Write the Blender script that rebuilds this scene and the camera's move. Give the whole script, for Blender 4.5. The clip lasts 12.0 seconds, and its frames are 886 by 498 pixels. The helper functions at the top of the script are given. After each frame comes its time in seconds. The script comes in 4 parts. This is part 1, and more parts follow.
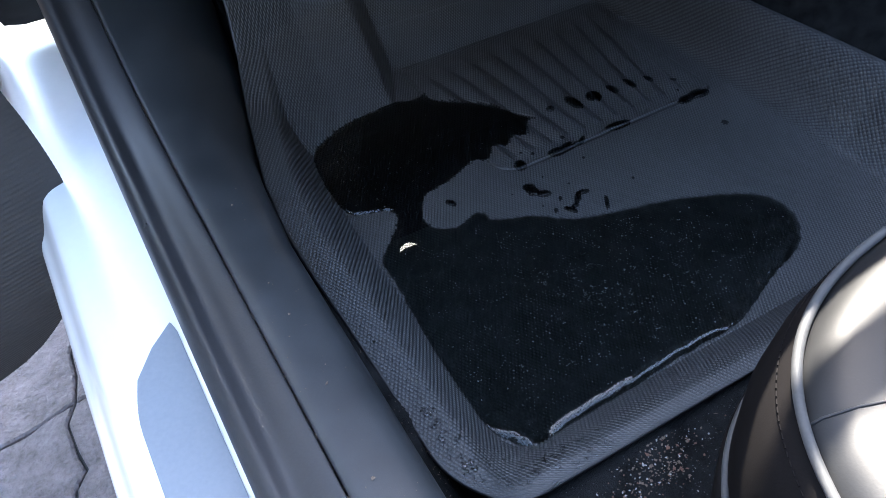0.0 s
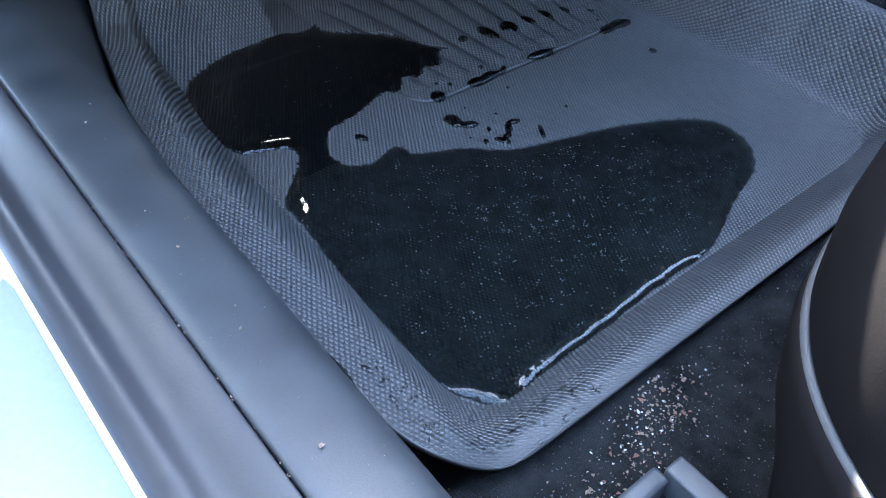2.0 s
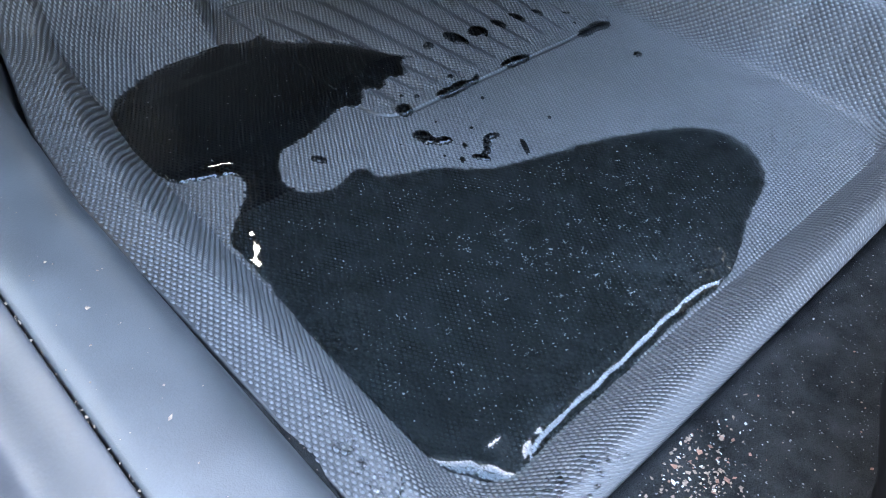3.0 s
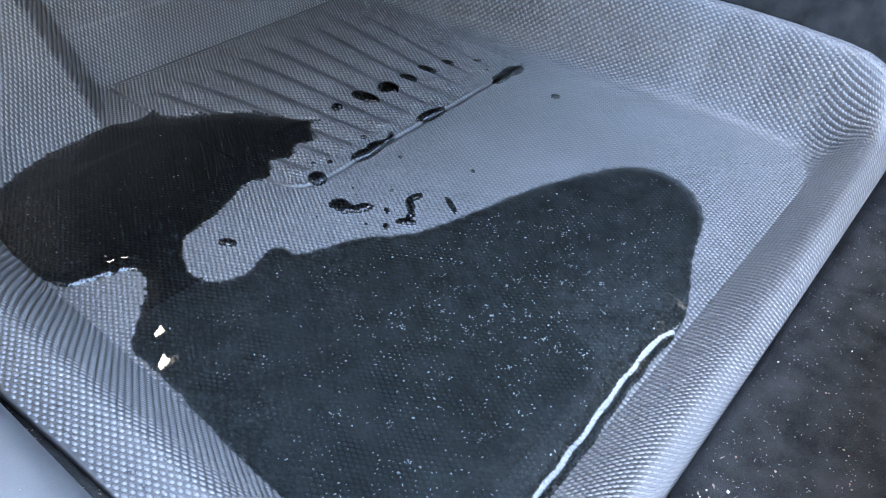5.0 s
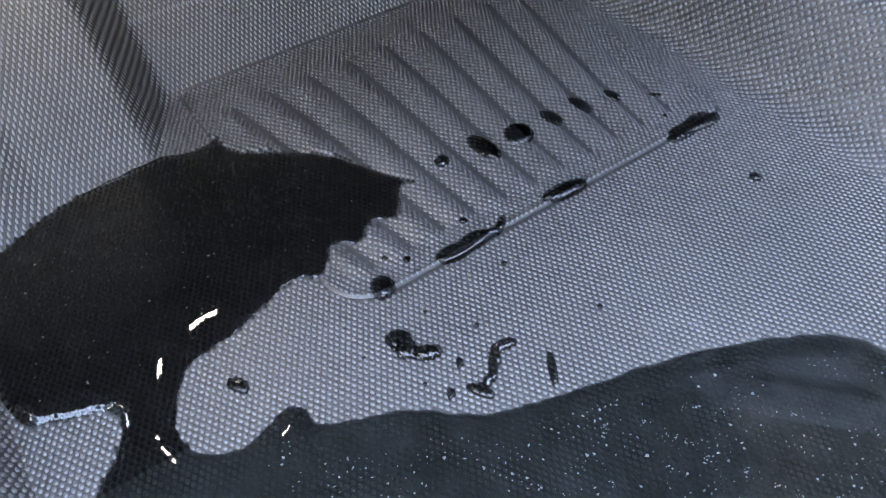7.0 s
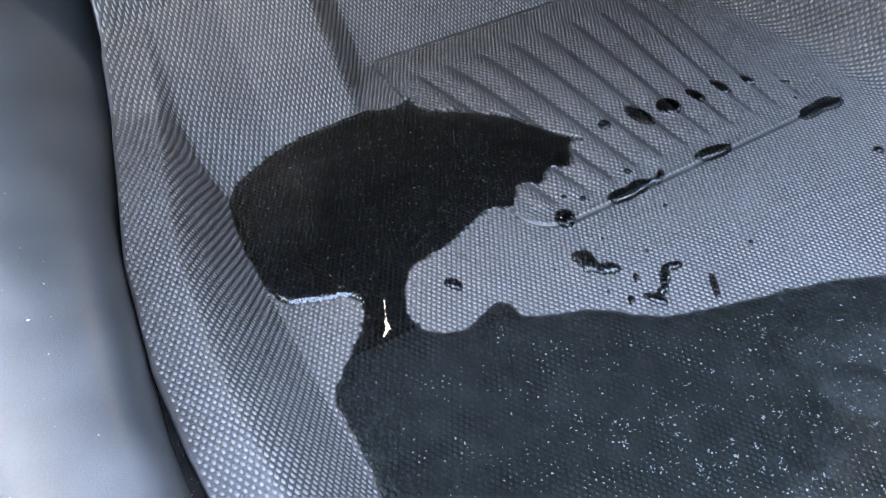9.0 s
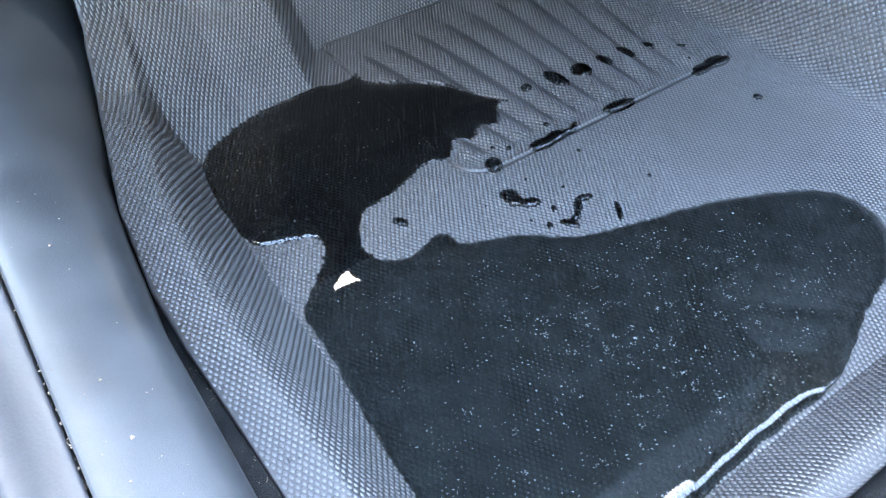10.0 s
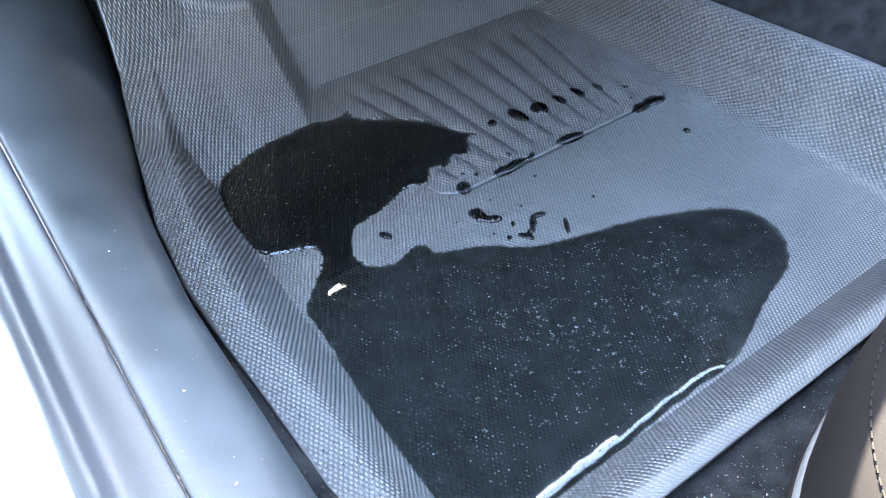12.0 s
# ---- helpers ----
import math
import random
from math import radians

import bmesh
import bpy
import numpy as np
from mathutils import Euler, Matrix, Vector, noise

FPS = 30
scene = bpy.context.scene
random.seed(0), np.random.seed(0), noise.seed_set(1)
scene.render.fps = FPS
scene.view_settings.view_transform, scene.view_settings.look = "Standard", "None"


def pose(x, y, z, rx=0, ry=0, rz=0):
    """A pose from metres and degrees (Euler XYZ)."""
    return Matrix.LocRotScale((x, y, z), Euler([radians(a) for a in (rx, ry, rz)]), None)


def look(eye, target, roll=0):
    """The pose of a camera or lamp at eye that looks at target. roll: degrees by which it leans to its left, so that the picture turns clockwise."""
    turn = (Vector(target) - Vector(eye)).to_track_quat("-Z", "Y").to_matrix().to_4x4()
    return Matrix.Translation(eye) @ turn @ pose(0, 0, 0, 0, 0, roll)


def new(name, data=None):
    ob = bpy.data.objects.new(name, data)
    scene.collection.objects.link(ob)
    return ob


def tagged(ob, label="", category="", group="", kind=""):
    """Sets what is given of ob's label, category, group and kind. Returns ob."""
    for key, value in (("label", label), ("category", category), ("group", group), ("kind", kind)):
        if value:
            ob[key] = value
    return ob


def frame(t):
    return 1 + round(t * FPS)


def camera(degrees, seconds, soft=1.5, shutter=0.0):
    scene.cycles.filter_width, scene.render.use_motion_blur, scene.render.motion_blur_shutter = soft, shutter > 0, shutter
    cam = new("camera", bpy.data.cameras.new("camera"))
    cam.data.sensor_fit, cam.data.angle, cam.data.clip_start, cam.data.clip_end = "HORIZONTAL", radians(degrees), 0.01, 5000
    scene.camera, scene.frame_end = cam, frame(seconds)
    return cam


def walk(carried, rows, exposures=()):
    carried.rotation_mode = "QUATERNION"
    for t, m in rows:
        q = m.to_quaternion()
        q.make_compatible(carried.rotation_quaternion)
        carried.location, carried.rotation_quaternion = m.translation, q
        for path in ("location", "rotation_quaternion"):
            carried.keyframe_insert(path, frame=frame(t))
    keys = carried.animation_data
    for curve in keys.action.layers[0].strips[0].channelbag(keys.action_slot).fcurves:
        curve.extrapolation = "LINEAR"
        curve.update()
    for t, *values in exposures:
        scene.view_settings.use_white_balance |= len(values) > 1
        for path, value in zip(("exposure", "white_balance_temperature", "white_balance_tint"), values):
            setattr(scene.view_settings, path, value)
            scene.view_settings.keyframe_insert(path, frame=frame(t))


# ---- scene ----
cam = camera(59.0, 12.0, soft=0.85)
PATH = [
    (0, (0.027, 0.001, 0.547), (0.668, 1.227, -0.897), -3.4),
    (0.5, (-0.026, 0.007, 0.554), (0.658, 1.163, -0.927), 0.6),
    (1, (-0.016, -0.002, 0.489), (0.804, 1.115, -0.953), 1.3),
    (1.5, (-0.004, 0.022, 0.442), (0.906, 1.115, -0.965), 2.7),
    (2, (0.003, 0.067, 0.408), (0.959, 1.118, -1.0), 4.2),
    (2.5, (0.018, 0.101, 0.381), (1.017, 1.127, -1.016), 5.0),
    (3, (0.041, 0.13, 0.353), (1.101, 1.133, -1.014), 5.0),
    (3.2, (0.05, 0.14, 0.339), (1.134, 1.132, -1.017), 4.8),
    (4.8, (0.073, 0.155, 0.331), (1.305, 1.083, -0.942), 3.2),
    (5, (0.075, 0.16, 0.334), (1.31, 1.093, -0.933), 3.1),
    (5.5, (0.132, 0.221, 0.344), (1.301, 1.17, -0.973), 2.4),
    (6, (0.226, 0.281, 0.333), (1.285, 1.225, -1.076), 1.5),
    (6.5, (0.27, 0.301, 0.331), (1.273, 1.174, -1.162), 4.7),
    (7, (0.28, 0.284, 0.338), (1.011, 1.383, -1.164), -1.8),
    (7.5, (0.272, 0.274, 0.343), (0.86, 1.472, -1.146), -3.8),
    (7.7, (0.249, 0.273, 0.337), (0.805, 1.489, -1.15), -4.1),
    (9.3, (0.136, 0.225, 0.37), (0.86, 1.409, -1.07), -1.4),
    (9.5, (0.129, 0.203, 0.376), (0.87, 1.378, -1.063), -1.8),
    (10, (0.109, 0.162, 0.391), (0.879, 1.32, -1.046), -1.9),
    (10.5, (0.096, 0.137, 0.401), (0.878, 1.286, -1.038), -2.1),
    (11, (0.103, 0.133, 0.405), (0.887, 1.272, -1.04), -2.7),
    (11.5, (0.096, 0.125, 0.422), (0.889, 1.258, -1.023), -2.3),
    (12, (0.064, 0.083, 0.462), (0.892, 1.259, -0.927), -1.1),
]
EXPOSURES = [(0, 4.0, 6740, 10), (0.5, 4.57, 6930, 9), (1, 4.39, 6420, 6), (1.5, 4.77, 6240, 6), (2, 5.22, 6340, 7), (2.5, 5.75, 6930, 7), (3, 6.03, 7120, 6), (5, 6.63, 7510, 9), (5.5, 6.33, 7630, 9), (6, 6.33, 8370, 11), (6.5, 6.38, 8560, 13), (7.5, 6.65, 8560, 15), (9.5, 6.73, 8010, 10), (10.5, 6.7, 7120, 5), (12, 6.68, 7220, 6)]
walk(cam, [(t, look(eye, target, roll)) for t, eye, target, roll in PATH], EXPOSURES)

# ---- light: open shade beside the car, sun high from the front right ----
world = bpy.data.worlds.new("sky")
scene.world = world
world.use_nodes = True
sky = world.node_tree.nodes.new("ShaderNodeTexSky")
sky.sky_type = "NISHITA"
sky.sun_disc = False
SUN = Vector((0.35, 0.55, 0.76)).normalized()
sky.sun_elevation = math.asin(SUN.z)
sky.sun_rotation = math.atan2(SUN.x, SUN.y)
world.node_tree.nodes["Background"].inputs["Strength"].default_value = 0.15
world.node_tree.links.new(sky.outputs[0], world.node_tree.nodes["Background"].inputs["Color"])
sun = new("sun", bpy.data.lights.new("sun", "SUN"))
sun.data.energy, sun.data.angle, sun.data.color = 3.0, radians(0.5), (1.0, 0.95, 0.88)
sun.matrix_world = look(SUN * 10, (0, 0, 0))


# ---- materials ----
def material(name, color, rough=0.5, metal=0.0, spec=0.5):
    m = bpy.data.materials.new(name)
    m.use_nodes = True
    b = m.node_tree.nodes["Principled BSDF"]
    b.inputs["Base Color"].default_value = (*color, 1)
    b.inputs["Roughness"].default_value = rough
    b.inputs["Metallic"].default_value = metal
    b.inputs["Specular IOR Level"].default_value = spec
    return m, m.node_tree, b


def node(tree, kind, links=(), **values):
    n = tree.nodes.new(kind)
    for key, value in values.items():
        n.inputs[key.replace("_", " ")].default_value = value
    for socket, source in links:
        tree.links.new(source, n.inputs[socket])
    return n


def calc(tree, op, a, b=None):
    n = tree.nodes.new("ShaderNodeMath")
    n.operation = op
    for k, v in enumerate((a, b)):
        if v is None:
            continue
        if isinstance(v, (int, float)):
            n.inputs[k].default_value = v
        else:
            tree.links.new(v, n.inputs[k])
    return n.outputs[0]


def place_of(tree):
    return tree.nodes.new("ShaderNodeTexCoord").outputs["Object"]


def speckle(tree, vector, scale, detail=4.0):
    return node(tree, "ShaderNodeTexNoise", [("Vector", vector)], Scale=scale, Detail=detail).outputs["Fac"]


def tint(tree, fac, low, high, start=0.3, end=0.7):
    r = tree.nodes.new("ShaderNodeValToRGB")
    r.color_ramp.elements[0].position, r.color_ramp.elements[1].position = start, end
    r.color_ramp.elements[0].color, r.color_ramp.elements[1].color = (*low, 1), (*high, 1)
    tree.links.new(fac, r.inputs[0])
    return r.outputs[0]


def worn(name, low, high, scale, fine, rough=0.5, rough_swing=0.15, bump=0.1, depth=0.001, metal=0.0, spec=0.5):
    """A surface with stains at one scale and grain at a finer one."""
    m, tree, b = material(name, low, rough, metal, spec)
    at = place_of(tree)
    big, small = speckle(tree, at, scale), speckle(tree, at, fine, 3.0)
    mixed = calc(tree, "ADD", calc(tree, "MULTIPLY", big, 0.6), calc(tree, "MULTIPLY", small, 0.4))
    tree.links.new(tint(tree, mixed, low, high), b.inputs["Base Color"])
    tree.links.new(calc(tree, "ADD", rough - rough_swing / 2, calc(tree, "MULTIPLY", big, rough_swing)), b.inputs["Roughness"])
    relief = node(tree, "ShaderNodeBump", [("Height", small)], Strength=bump, Distance=depth)
    tree.links.new(relief.outputs[0], b.inputs["Normal"])
    return m


PITCH_U, PITCH_V = 0.00355, 0.0059


def named_map(tree, name):
    n = tree.nodes.new("ShaderNodeUVMap")
    n.uv_map = name
    return n.outputs[0]


def moulded_rubber(name, low, high, muddy=False):
    """Thermoformed black rubber, dusty at one scale and grained at a finer one; the mud map marks where silt has settled."""
    m, tree, b = material(name, low, 0.42, spec=0.5)
    at = place_of(tree)
    grain, dust, film = speckle(tree, at, 900.0, 2.0), speckle(tree, at, 9.0, 6.0), speckle(tree, at, 55.0, 5.0)
    relief = node(tree, "ShaderNodeBump", [("Height", grain)], Strength=0.18, Distance=0.0004)
    tree.links.new(relief.outputs[0], b.inputs["Normal"])
    mixed = calc(tree, "ADD", calc(tree, "MULTIPLY", dust, 0.65), calc(tree, "MULTIPLY", film, 0.35))
    tree.links.new(tint(tree, mixed, low, high, 0.25, 0.75), b.inputs["Base Color"])
    rough = calc(tree, "ADD", 0.36, calc(tree, "MULTIPLY", dust, 0.16))
    if muddy:
        mud = node(tree, "ShaderNodeSeparateXYZ", [("Vector", named_map(tree, "Mud"))]).outputs[0]
        rough = calc(tree, "ADD", rough, calc(tree, "MULTIPLY", mud, 0.40))
        tree.links.new(calc(tree, "SUBTRACT", 0.5, calc(tree, "MULTIPLY", mud, 0.36)), b.inputs["Specular IOR Level"])
        film_at = node(tree, "ShaderNodeSeparateXYZ", [("Vector", named_map(tree, "Mud"))]).outputs[1]
        coat = tree.nodes.new("ShaderNodeMix")
        coat.data_type = "RGBA"
        for socket, source in ((6, tint(tree, mixed, low, high, 0.25, 0.75)), (7, tint(tree, film, (0.026, 0.028, 0.027), (0.062, 0.066, 0.063), 0.3, 0.75)), (0, film_at)):
            tree.links.new(source, coat.inputs[socket])
        tree.links.new(coat.outputs[2], b.inputs["Base Color"])
    tree.links.new(rough, b.inputs["Roughness"])
    return m


def clear_water(name, color):
    m, tree, b = material(name, color, 0.0, spec=0.9)
    b.inputs["Transmission Weight"].default_value = 1.0
    b.inputs["IOR"].default_value = 1.38
    return m


RUBBER = moulded_rubber("moulded_rubber", (0.014, 0.0145, 0.015), (0.024, 0.024, 0.025), True)
# Studs paler than the tray: lit tops and dark hollows put into colour.
STUD = moulded_rubber("pale_stud_rubber", (0.038, 0.0385, 0.039), (0.060, 0.060, 0.061))
# Silted studs for the rear pool; front ones darkened for its dark reflection.
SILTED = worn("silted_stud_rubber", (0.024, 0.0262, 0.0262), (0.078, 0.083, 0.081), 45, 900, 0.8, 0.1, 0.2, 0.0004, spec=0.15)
DROWNED = worn("darkened_stud_rubber", (0.0062, 0.0070, 0.0077), (0.0165, 0.0186, 0.0202), 60, 900, 0.8, 0.1, 0.2, 0.0004, spec=0.10)
WATER = clear_water("muddy_water", (0.213, 0.245, 0.260))
TINTED = clear_water("tinted_glass", (0.16, 0.18, 0.18))
TINTED.node_tree.nodes["Principled BSDF"].inputs["IOR"].default_value = 1.02
GLASS = clear_water("window_glass", (0.25, 0.27, 0.27))
GLASS.node_tree.nodes["Principled BSDF"].inputs["IOR"].default_value = 1.02
# Same water tinted darker; the dark that drops refract is in the colour.
DROPLET = clear_water("dark_drop_water", (0.095, 0.105, 0.112))
SPRAY = clear_water("spray_water", (0.93, 0.94, 0.95))
CARPET = worn("carpet", (0.002, 0.0023, 0.0026), (0.033, 0.0338, 0.034), 55, 1300, 0.95, 0.05, 1.0, 0.003, spec=0.1)
TRIM = worn("dusty_trim_plastic", (0.0165, 0.0182, 0.0200), (0.0355, 0.0380, 0.0400), 26, 1400, 0.45, 0.18, 0.22, 0.0004, spec=0.5)
SEAL = worn("seal_rubber", (0.015, 0.015, 0.017), (0.024, 0.024, 0.026), 12, 600, 0.45, 0.15, 0.15, 0.0005, spec=0.5)
PAINT = worn("white_paint", (0.78, 0.78, 0.77), (0.82, 0.82, 0.81), 5, 120, 0.22, 0.08, 0.02, 0.0003)
FOIL = worn("scuff_plate_silver", (0.205, 0.224, 0.248), (0.245, 0.264, 0.288), 6, 300, 0.6, 0.1, 0.03, 0.0002, spec=0.3)
INK = worn("dark_print", (0.09, 0.105, 0.13), (0.13, 0.145, 0.17), 60, 400, 0.5)
LEATHER = worn("black_leather", (0.0060, 0.0062, 0.0066), (0.0100, 0.0102, 0.0106), 14, 900, 0.46, 0.1, 0.12, 0.0003, spec=0.32)
PIPING = worn("grey_piping", (0.040, 0.041, 0.042), (0.062, 0.063, 0.064), 40, 500, 0.62, 0.1, 0.15, 0.0003, spec=0.25)
# Brown-black seat sides, a leather copy darkened to hold their shade.
SKIRT = worn("darkened_brown_black", (0.0044, 0.0038, 0.0038), (0.0075, 0.0064, 0.0063), 16, 900, 0.82, 0.1, 0.2, 0.0003, spec=0.08)
GREY = worn("grey_plastic", (0.034, 0.037, 0.041), (0.058, 0.062, 0.067), 25, 600, 0.5, 0.1, 0.2, 0.0004)
DARK = worn("dark_plastic", (0.010, 0.010, 0.011), (0.018, 0.018, 0.019), 9, 500, 0.65)
PANEL = worn("door_panel_plastic", (0.022, 0.020, 0.020), (0.036, 0.033, 0.033), 12, 500, 0.6)
STEEL = worn("steel", (0.30, 0.31, 0.33), (0.45, 0.46, 0.48), 40, 300, 0.35, metal=1.0)
STONE = worn("paving_stone", (0.13, 0.108, 0.108), (0.30, 0.262, 0.262), 34, 170, 0.9, 0.1, 1.0, 0.006)
JOINT = worn("paving_joint", (0.05, 0.05, 0.05), (0.10, 0.095, 0.09), 20, 200, 0.95)
CRUMB = worn("dry_crumbs", (0.07, 0.046, 0.031), (0.25, 0.185, 0.135), 260, 900, 0.8)
GRIT = worn("white_grit", (0.20, 0.19, 0.18), (0.62, 0.60, 0.57), 260, 900, 0.6)
SHRED = worn("reddish_shreds", (0.09, 0.040, 0.026), (0.26, 0.13, 0.085), 200, 900, 0.7)
LINT = worn("grey_lint", (0.05, 0.05, 0.052), (0.17, 0.17, 0.17), 300, 900, 0.9, spec=0.1)
SILT = worn("pale_silt", (0.20, 0.21, 0.20), (0.90, 0.91, 0.88), 200, 900, 0.8)
MUD = worn("grey_mud", (0.05, 0.053, 0.052), (0.16, 0.165, 0.16), 90, 700, 0.9, spec=0.1)
BLOCKER = worn("dark_blocker", (0.035, 0.037, 0.042), (0.06, 0.062, 0.068), 4, 160, 0.9, 0.05, 0.4, 0.003)
FASCIA = worn("grey_fascia", (0.045, 0.047, 0.050), (0.062, 0.064, 0.067), 6, 400, 0.55, 0.1, 0.1, 0.0003)
LAMP = material("lamp_white", (0.9, 0.9, 0.9), 0.4)[0]
LAMP.node_tree.nodes["Principled BSDF"].inputs["Emission Color"].default_value = (1.0, 0.97, 0.93, 1)
LAMP.node_tree.nodes["Principled BSDF"].inputs["Emission Strength"].default_value = 1.6
LINER = worn("headliner", (0.075, 0.078, 0.082), (0.10, 0.104, 0.108), 6, 300, 0.95)


# ---- mesh helpers ----
def smooth(a, b, x):
    t = np.clip((x - a) / (b - a), 0.0, 1.0)
    return t * t * (3 - 2 * t)


def holder(name, label, category, group="", kind=""):
    return tagged(new(name), label, category, group, kind)


def link(name, data, mat, parent=None, label="", shade=True):
    data.materials.append(mat)
    if shade:
        for p in data.polygons:
            p.use_smooth = True
    ob = new(name, data)
    ob.parent = parent
    return tagged(ob, label)


def part(name, bm, mat, parent, label="", shade=True):
    data = bpy.data.meshes.new(name)
    bmesh.ops.recalc_face_normals(bm, faces=bm.faces)
    bm.to_mesh(data)
    bm.free()
    return link(name, data, mat, parent, label, shade)


def sheet(name, points, mat, parent=None, label="", mud=None, close_v=False, shade=True):
    """A mesh from a grid of points of shape (rows, columns, 3)."""
    rows, cols = points.shape[:2]
    index = np.arange(rows * cols).reshape(rows, cols)
    nxt = np.roll(index, -1, axis=1) if close_v else index[:, 1:]
    cur = index if close_v else index[:, :-1]
    faces = np.stack([cur[:-1], nxt[:-1], nxt[1:], cur[1:]], -1).reshape(-1, 4)
    data = bpy.data.meshes.new(name)
    data.from_pydata(points.reshape(-1, 3).tolist(), [], faces.tolist())
    if mud is not None:
        flat = np.stack([mud, mud * smooth(0.52, 0.46, points[..., 1])], -1).reshape(-1, 2)[faces.reshape(-1)]
        data.uv_layers.new(name="Mud").data.foreach_set("uv", flat.astype(np.float32).ravel())
    return link(name, data, mat, parent, label, shade)


def thick(ob, metres, offset=-1.0):
    s = ob.modifiers.new("thickness", "SOLIDIFY")
    s.thickness, s.offset = metres, offset
    return ob


def box(bm, lo, hi, bevel=0.0, turn=None):
    v = bmesh.ops.create_cube(bm, size=1.0)["verts"]
    lo, hi = Vector(lo), Vector(hi)
    for p in v:
        p.co = Vector([lo[k] + (p.co[k] + 0.5) * (hi[k] - lo[k]) for k in range(3)])
    if turn:
        bmesh.ops.transform(bm, matrix=turn, verts=v)
    if bevel:
        bmesh.ops.bevel(bm, geom=list({e for p in v for e in p.link_edges}), offset=bevel, segments=2, affect="EDGES", profile=0.6)


def flat_piece(outline, z0, z1):
    bm = bmesh.new()
    vs = [bm.verts.new((x, y, z1)) for x, y in outline]
    top = bm.faces.new(vs)
    low = bmesh.ops.extrude_face_region(bm, geom=[top])["geom"]
    for v in low:
        if isinstance(v, bmesh.types.BMVert):
            v.co.z = z0
    return bm


def sweep(profile, ys):
    """Points of a profile of (x, z) pairs carried along y."""
    return np.array([[(x, y, z) for x, z in profile] for y in ys])


def rounded(profile, n=6):
    """A finer, softened copy of an open profile."""
    p = np.array(profile, float)
    for _ in range(2):
        q = [p[0]]
        for a, b in zip(p[:-1], p[1:]):
            q += [a * 0.75 + b * 0.25, a * 0.25 + b * 0.75]
        p = np.array(q + [p[-1]])
    return p


def tube(path, radius, sides=8):
    path = np.array(path, float)
    along = np.gradient(path, axis=0)
    along /= np.linalg.norm(along, axis=1)[:, None]
    up = np.array((0.0, 0.0, 1.0))
    side = np.cross(along, up)
    side /= np.maximum(np.linalg.norm(side, axis=1), 1e-6)[:, None]
    over = np.cross(side, along)
    a = np.linspace(0, 2 * math.pi, sides, endpoint=False)
    return path[:, None] + radius * (np.cos(a)[None, :, None] * side[:, None] + np.sin(a)[None, :, None] * over[:, None])


def closed_curve(points, steps=6):
    """A smooth closed line through the points."""
    p = np.array(points, float)
    out = []
    for k in range(len(p)):
        a, b, c, d = p[k - 1], p[k], p[(k + 1) % len(p)], p[(k + 2) % len(p)]
        for t in np.arange(steps) / steps:
            out.append(0.5 * (2 * b + (c - a) * t + (2 * a - 5 * b + 4 * c - d) * t * t + (3 * b - a - 3 * c + d) * t ** 3))
    return np.array(out)


def inside_depth(xy, loop):
    """Distance to a closed line, positive within it."""
    a, b = loop, np.roll(loop, -1, axis=0)
    best = np.full(len(xy), 1e9)
    within = np.zeros(len(xy), bool)
    for p, q in zip(a, b):
        d = q - p
        t = np.clip(((xy - p) @ d) / max(d @ d, 1e-12), 0, 1)
        best = np.minimum(best, np.hypot(*(xy - p - t[:, None] * d).T))
        crosses = (p[1] > xy[:, 1]) != (q[1] > xy[:, 1])
        with np.errstate(divide="ignore", invalid="ignore"):
            cut = p[0] + (xy[:, 1] - p[1]) / (q[1] - p[1]) * d[0]
        within ^= crosses & (xy[:, 0] < cut)
    return np.where(within, best, -best)


# ---- the shape of the mat and of the water on it (z = 0 is the water's brim) ----
WATER_FRONT = [(0.213, 0.560), (0.210, 0.600), (0.213, 0.640), (0.226, 0.670), (0.268, 0.692), (0.306, 0.698), (0.342, 0.700), (0.366, 0.697),
               (0.379, 0.700), (0.383, 0.681), (0.406, 0.664), (0.417, 0.655), (0.434, 0.637), (0.450, 0.608), (0.462, 0.586), (0.452, 0.588),
               (0.438, 0.567), (0.424, 0.574), (0.410, 0.563), (0.395, 0.570), (0.379, 0.554), (0.363, 0.561), (0.326, 0.548), (0.293, 0.541)]
WATER_MIDDLE = [(0.277, 0.518), (0.275, 0.505), (0.280, 0.493), (0.296, 0.485), (0.312, 0.489), (0.324, 0.492), (0.331, 0.486), (0.332, 0.475),
                (0.350, 0.466), (0.372, 0.456), (0.398, 0.434), (0.420, 0.425), (0.446, 0.417), (0.500, 0.402), (0.554, 0.378), (0.582, 0.357),
                (0.589, 0.334), (0.582, 0.311), (0.562, 0.291), (0.540, 0.282), (0.524, 0.278), (0.498, 0.270), (0.466, 0.258), (0.436, 0.250)]
WATER_REAR = [(0.375, 0.249), (0.326, 0.246), (0.269, 0.244), (0.236, 0.240), (0.222, 0.240), (0.210, 0.258), (0.199, 0.283), (0.199, 0.340),
              (0.204, 0.385), (0.209, 0.432), (0.211, 0.460), (0.212, 0.482), (0.224, 0.496), (0.244, 0.515), (0.253, 0.530), (0.250, 0.541),
              (0.235, 0.547)]
BRIM = closed_curve(WATER_FRONT + WATER_MIDDLE + WATER_REAR, 5)
# the brim catches on single dots of the mat
turn_at = np.arange(len(BRIM))
BRIM = BRIM + np.stack([0.0006 * np.sin(turn_at * 1.9) + 0.0003 * np.sin(turn_at * 2.83), 0.0006 * np.cos(turn_at * 2.3) + 0.0003 * np.sin(turn_at * 3.1)], -1)


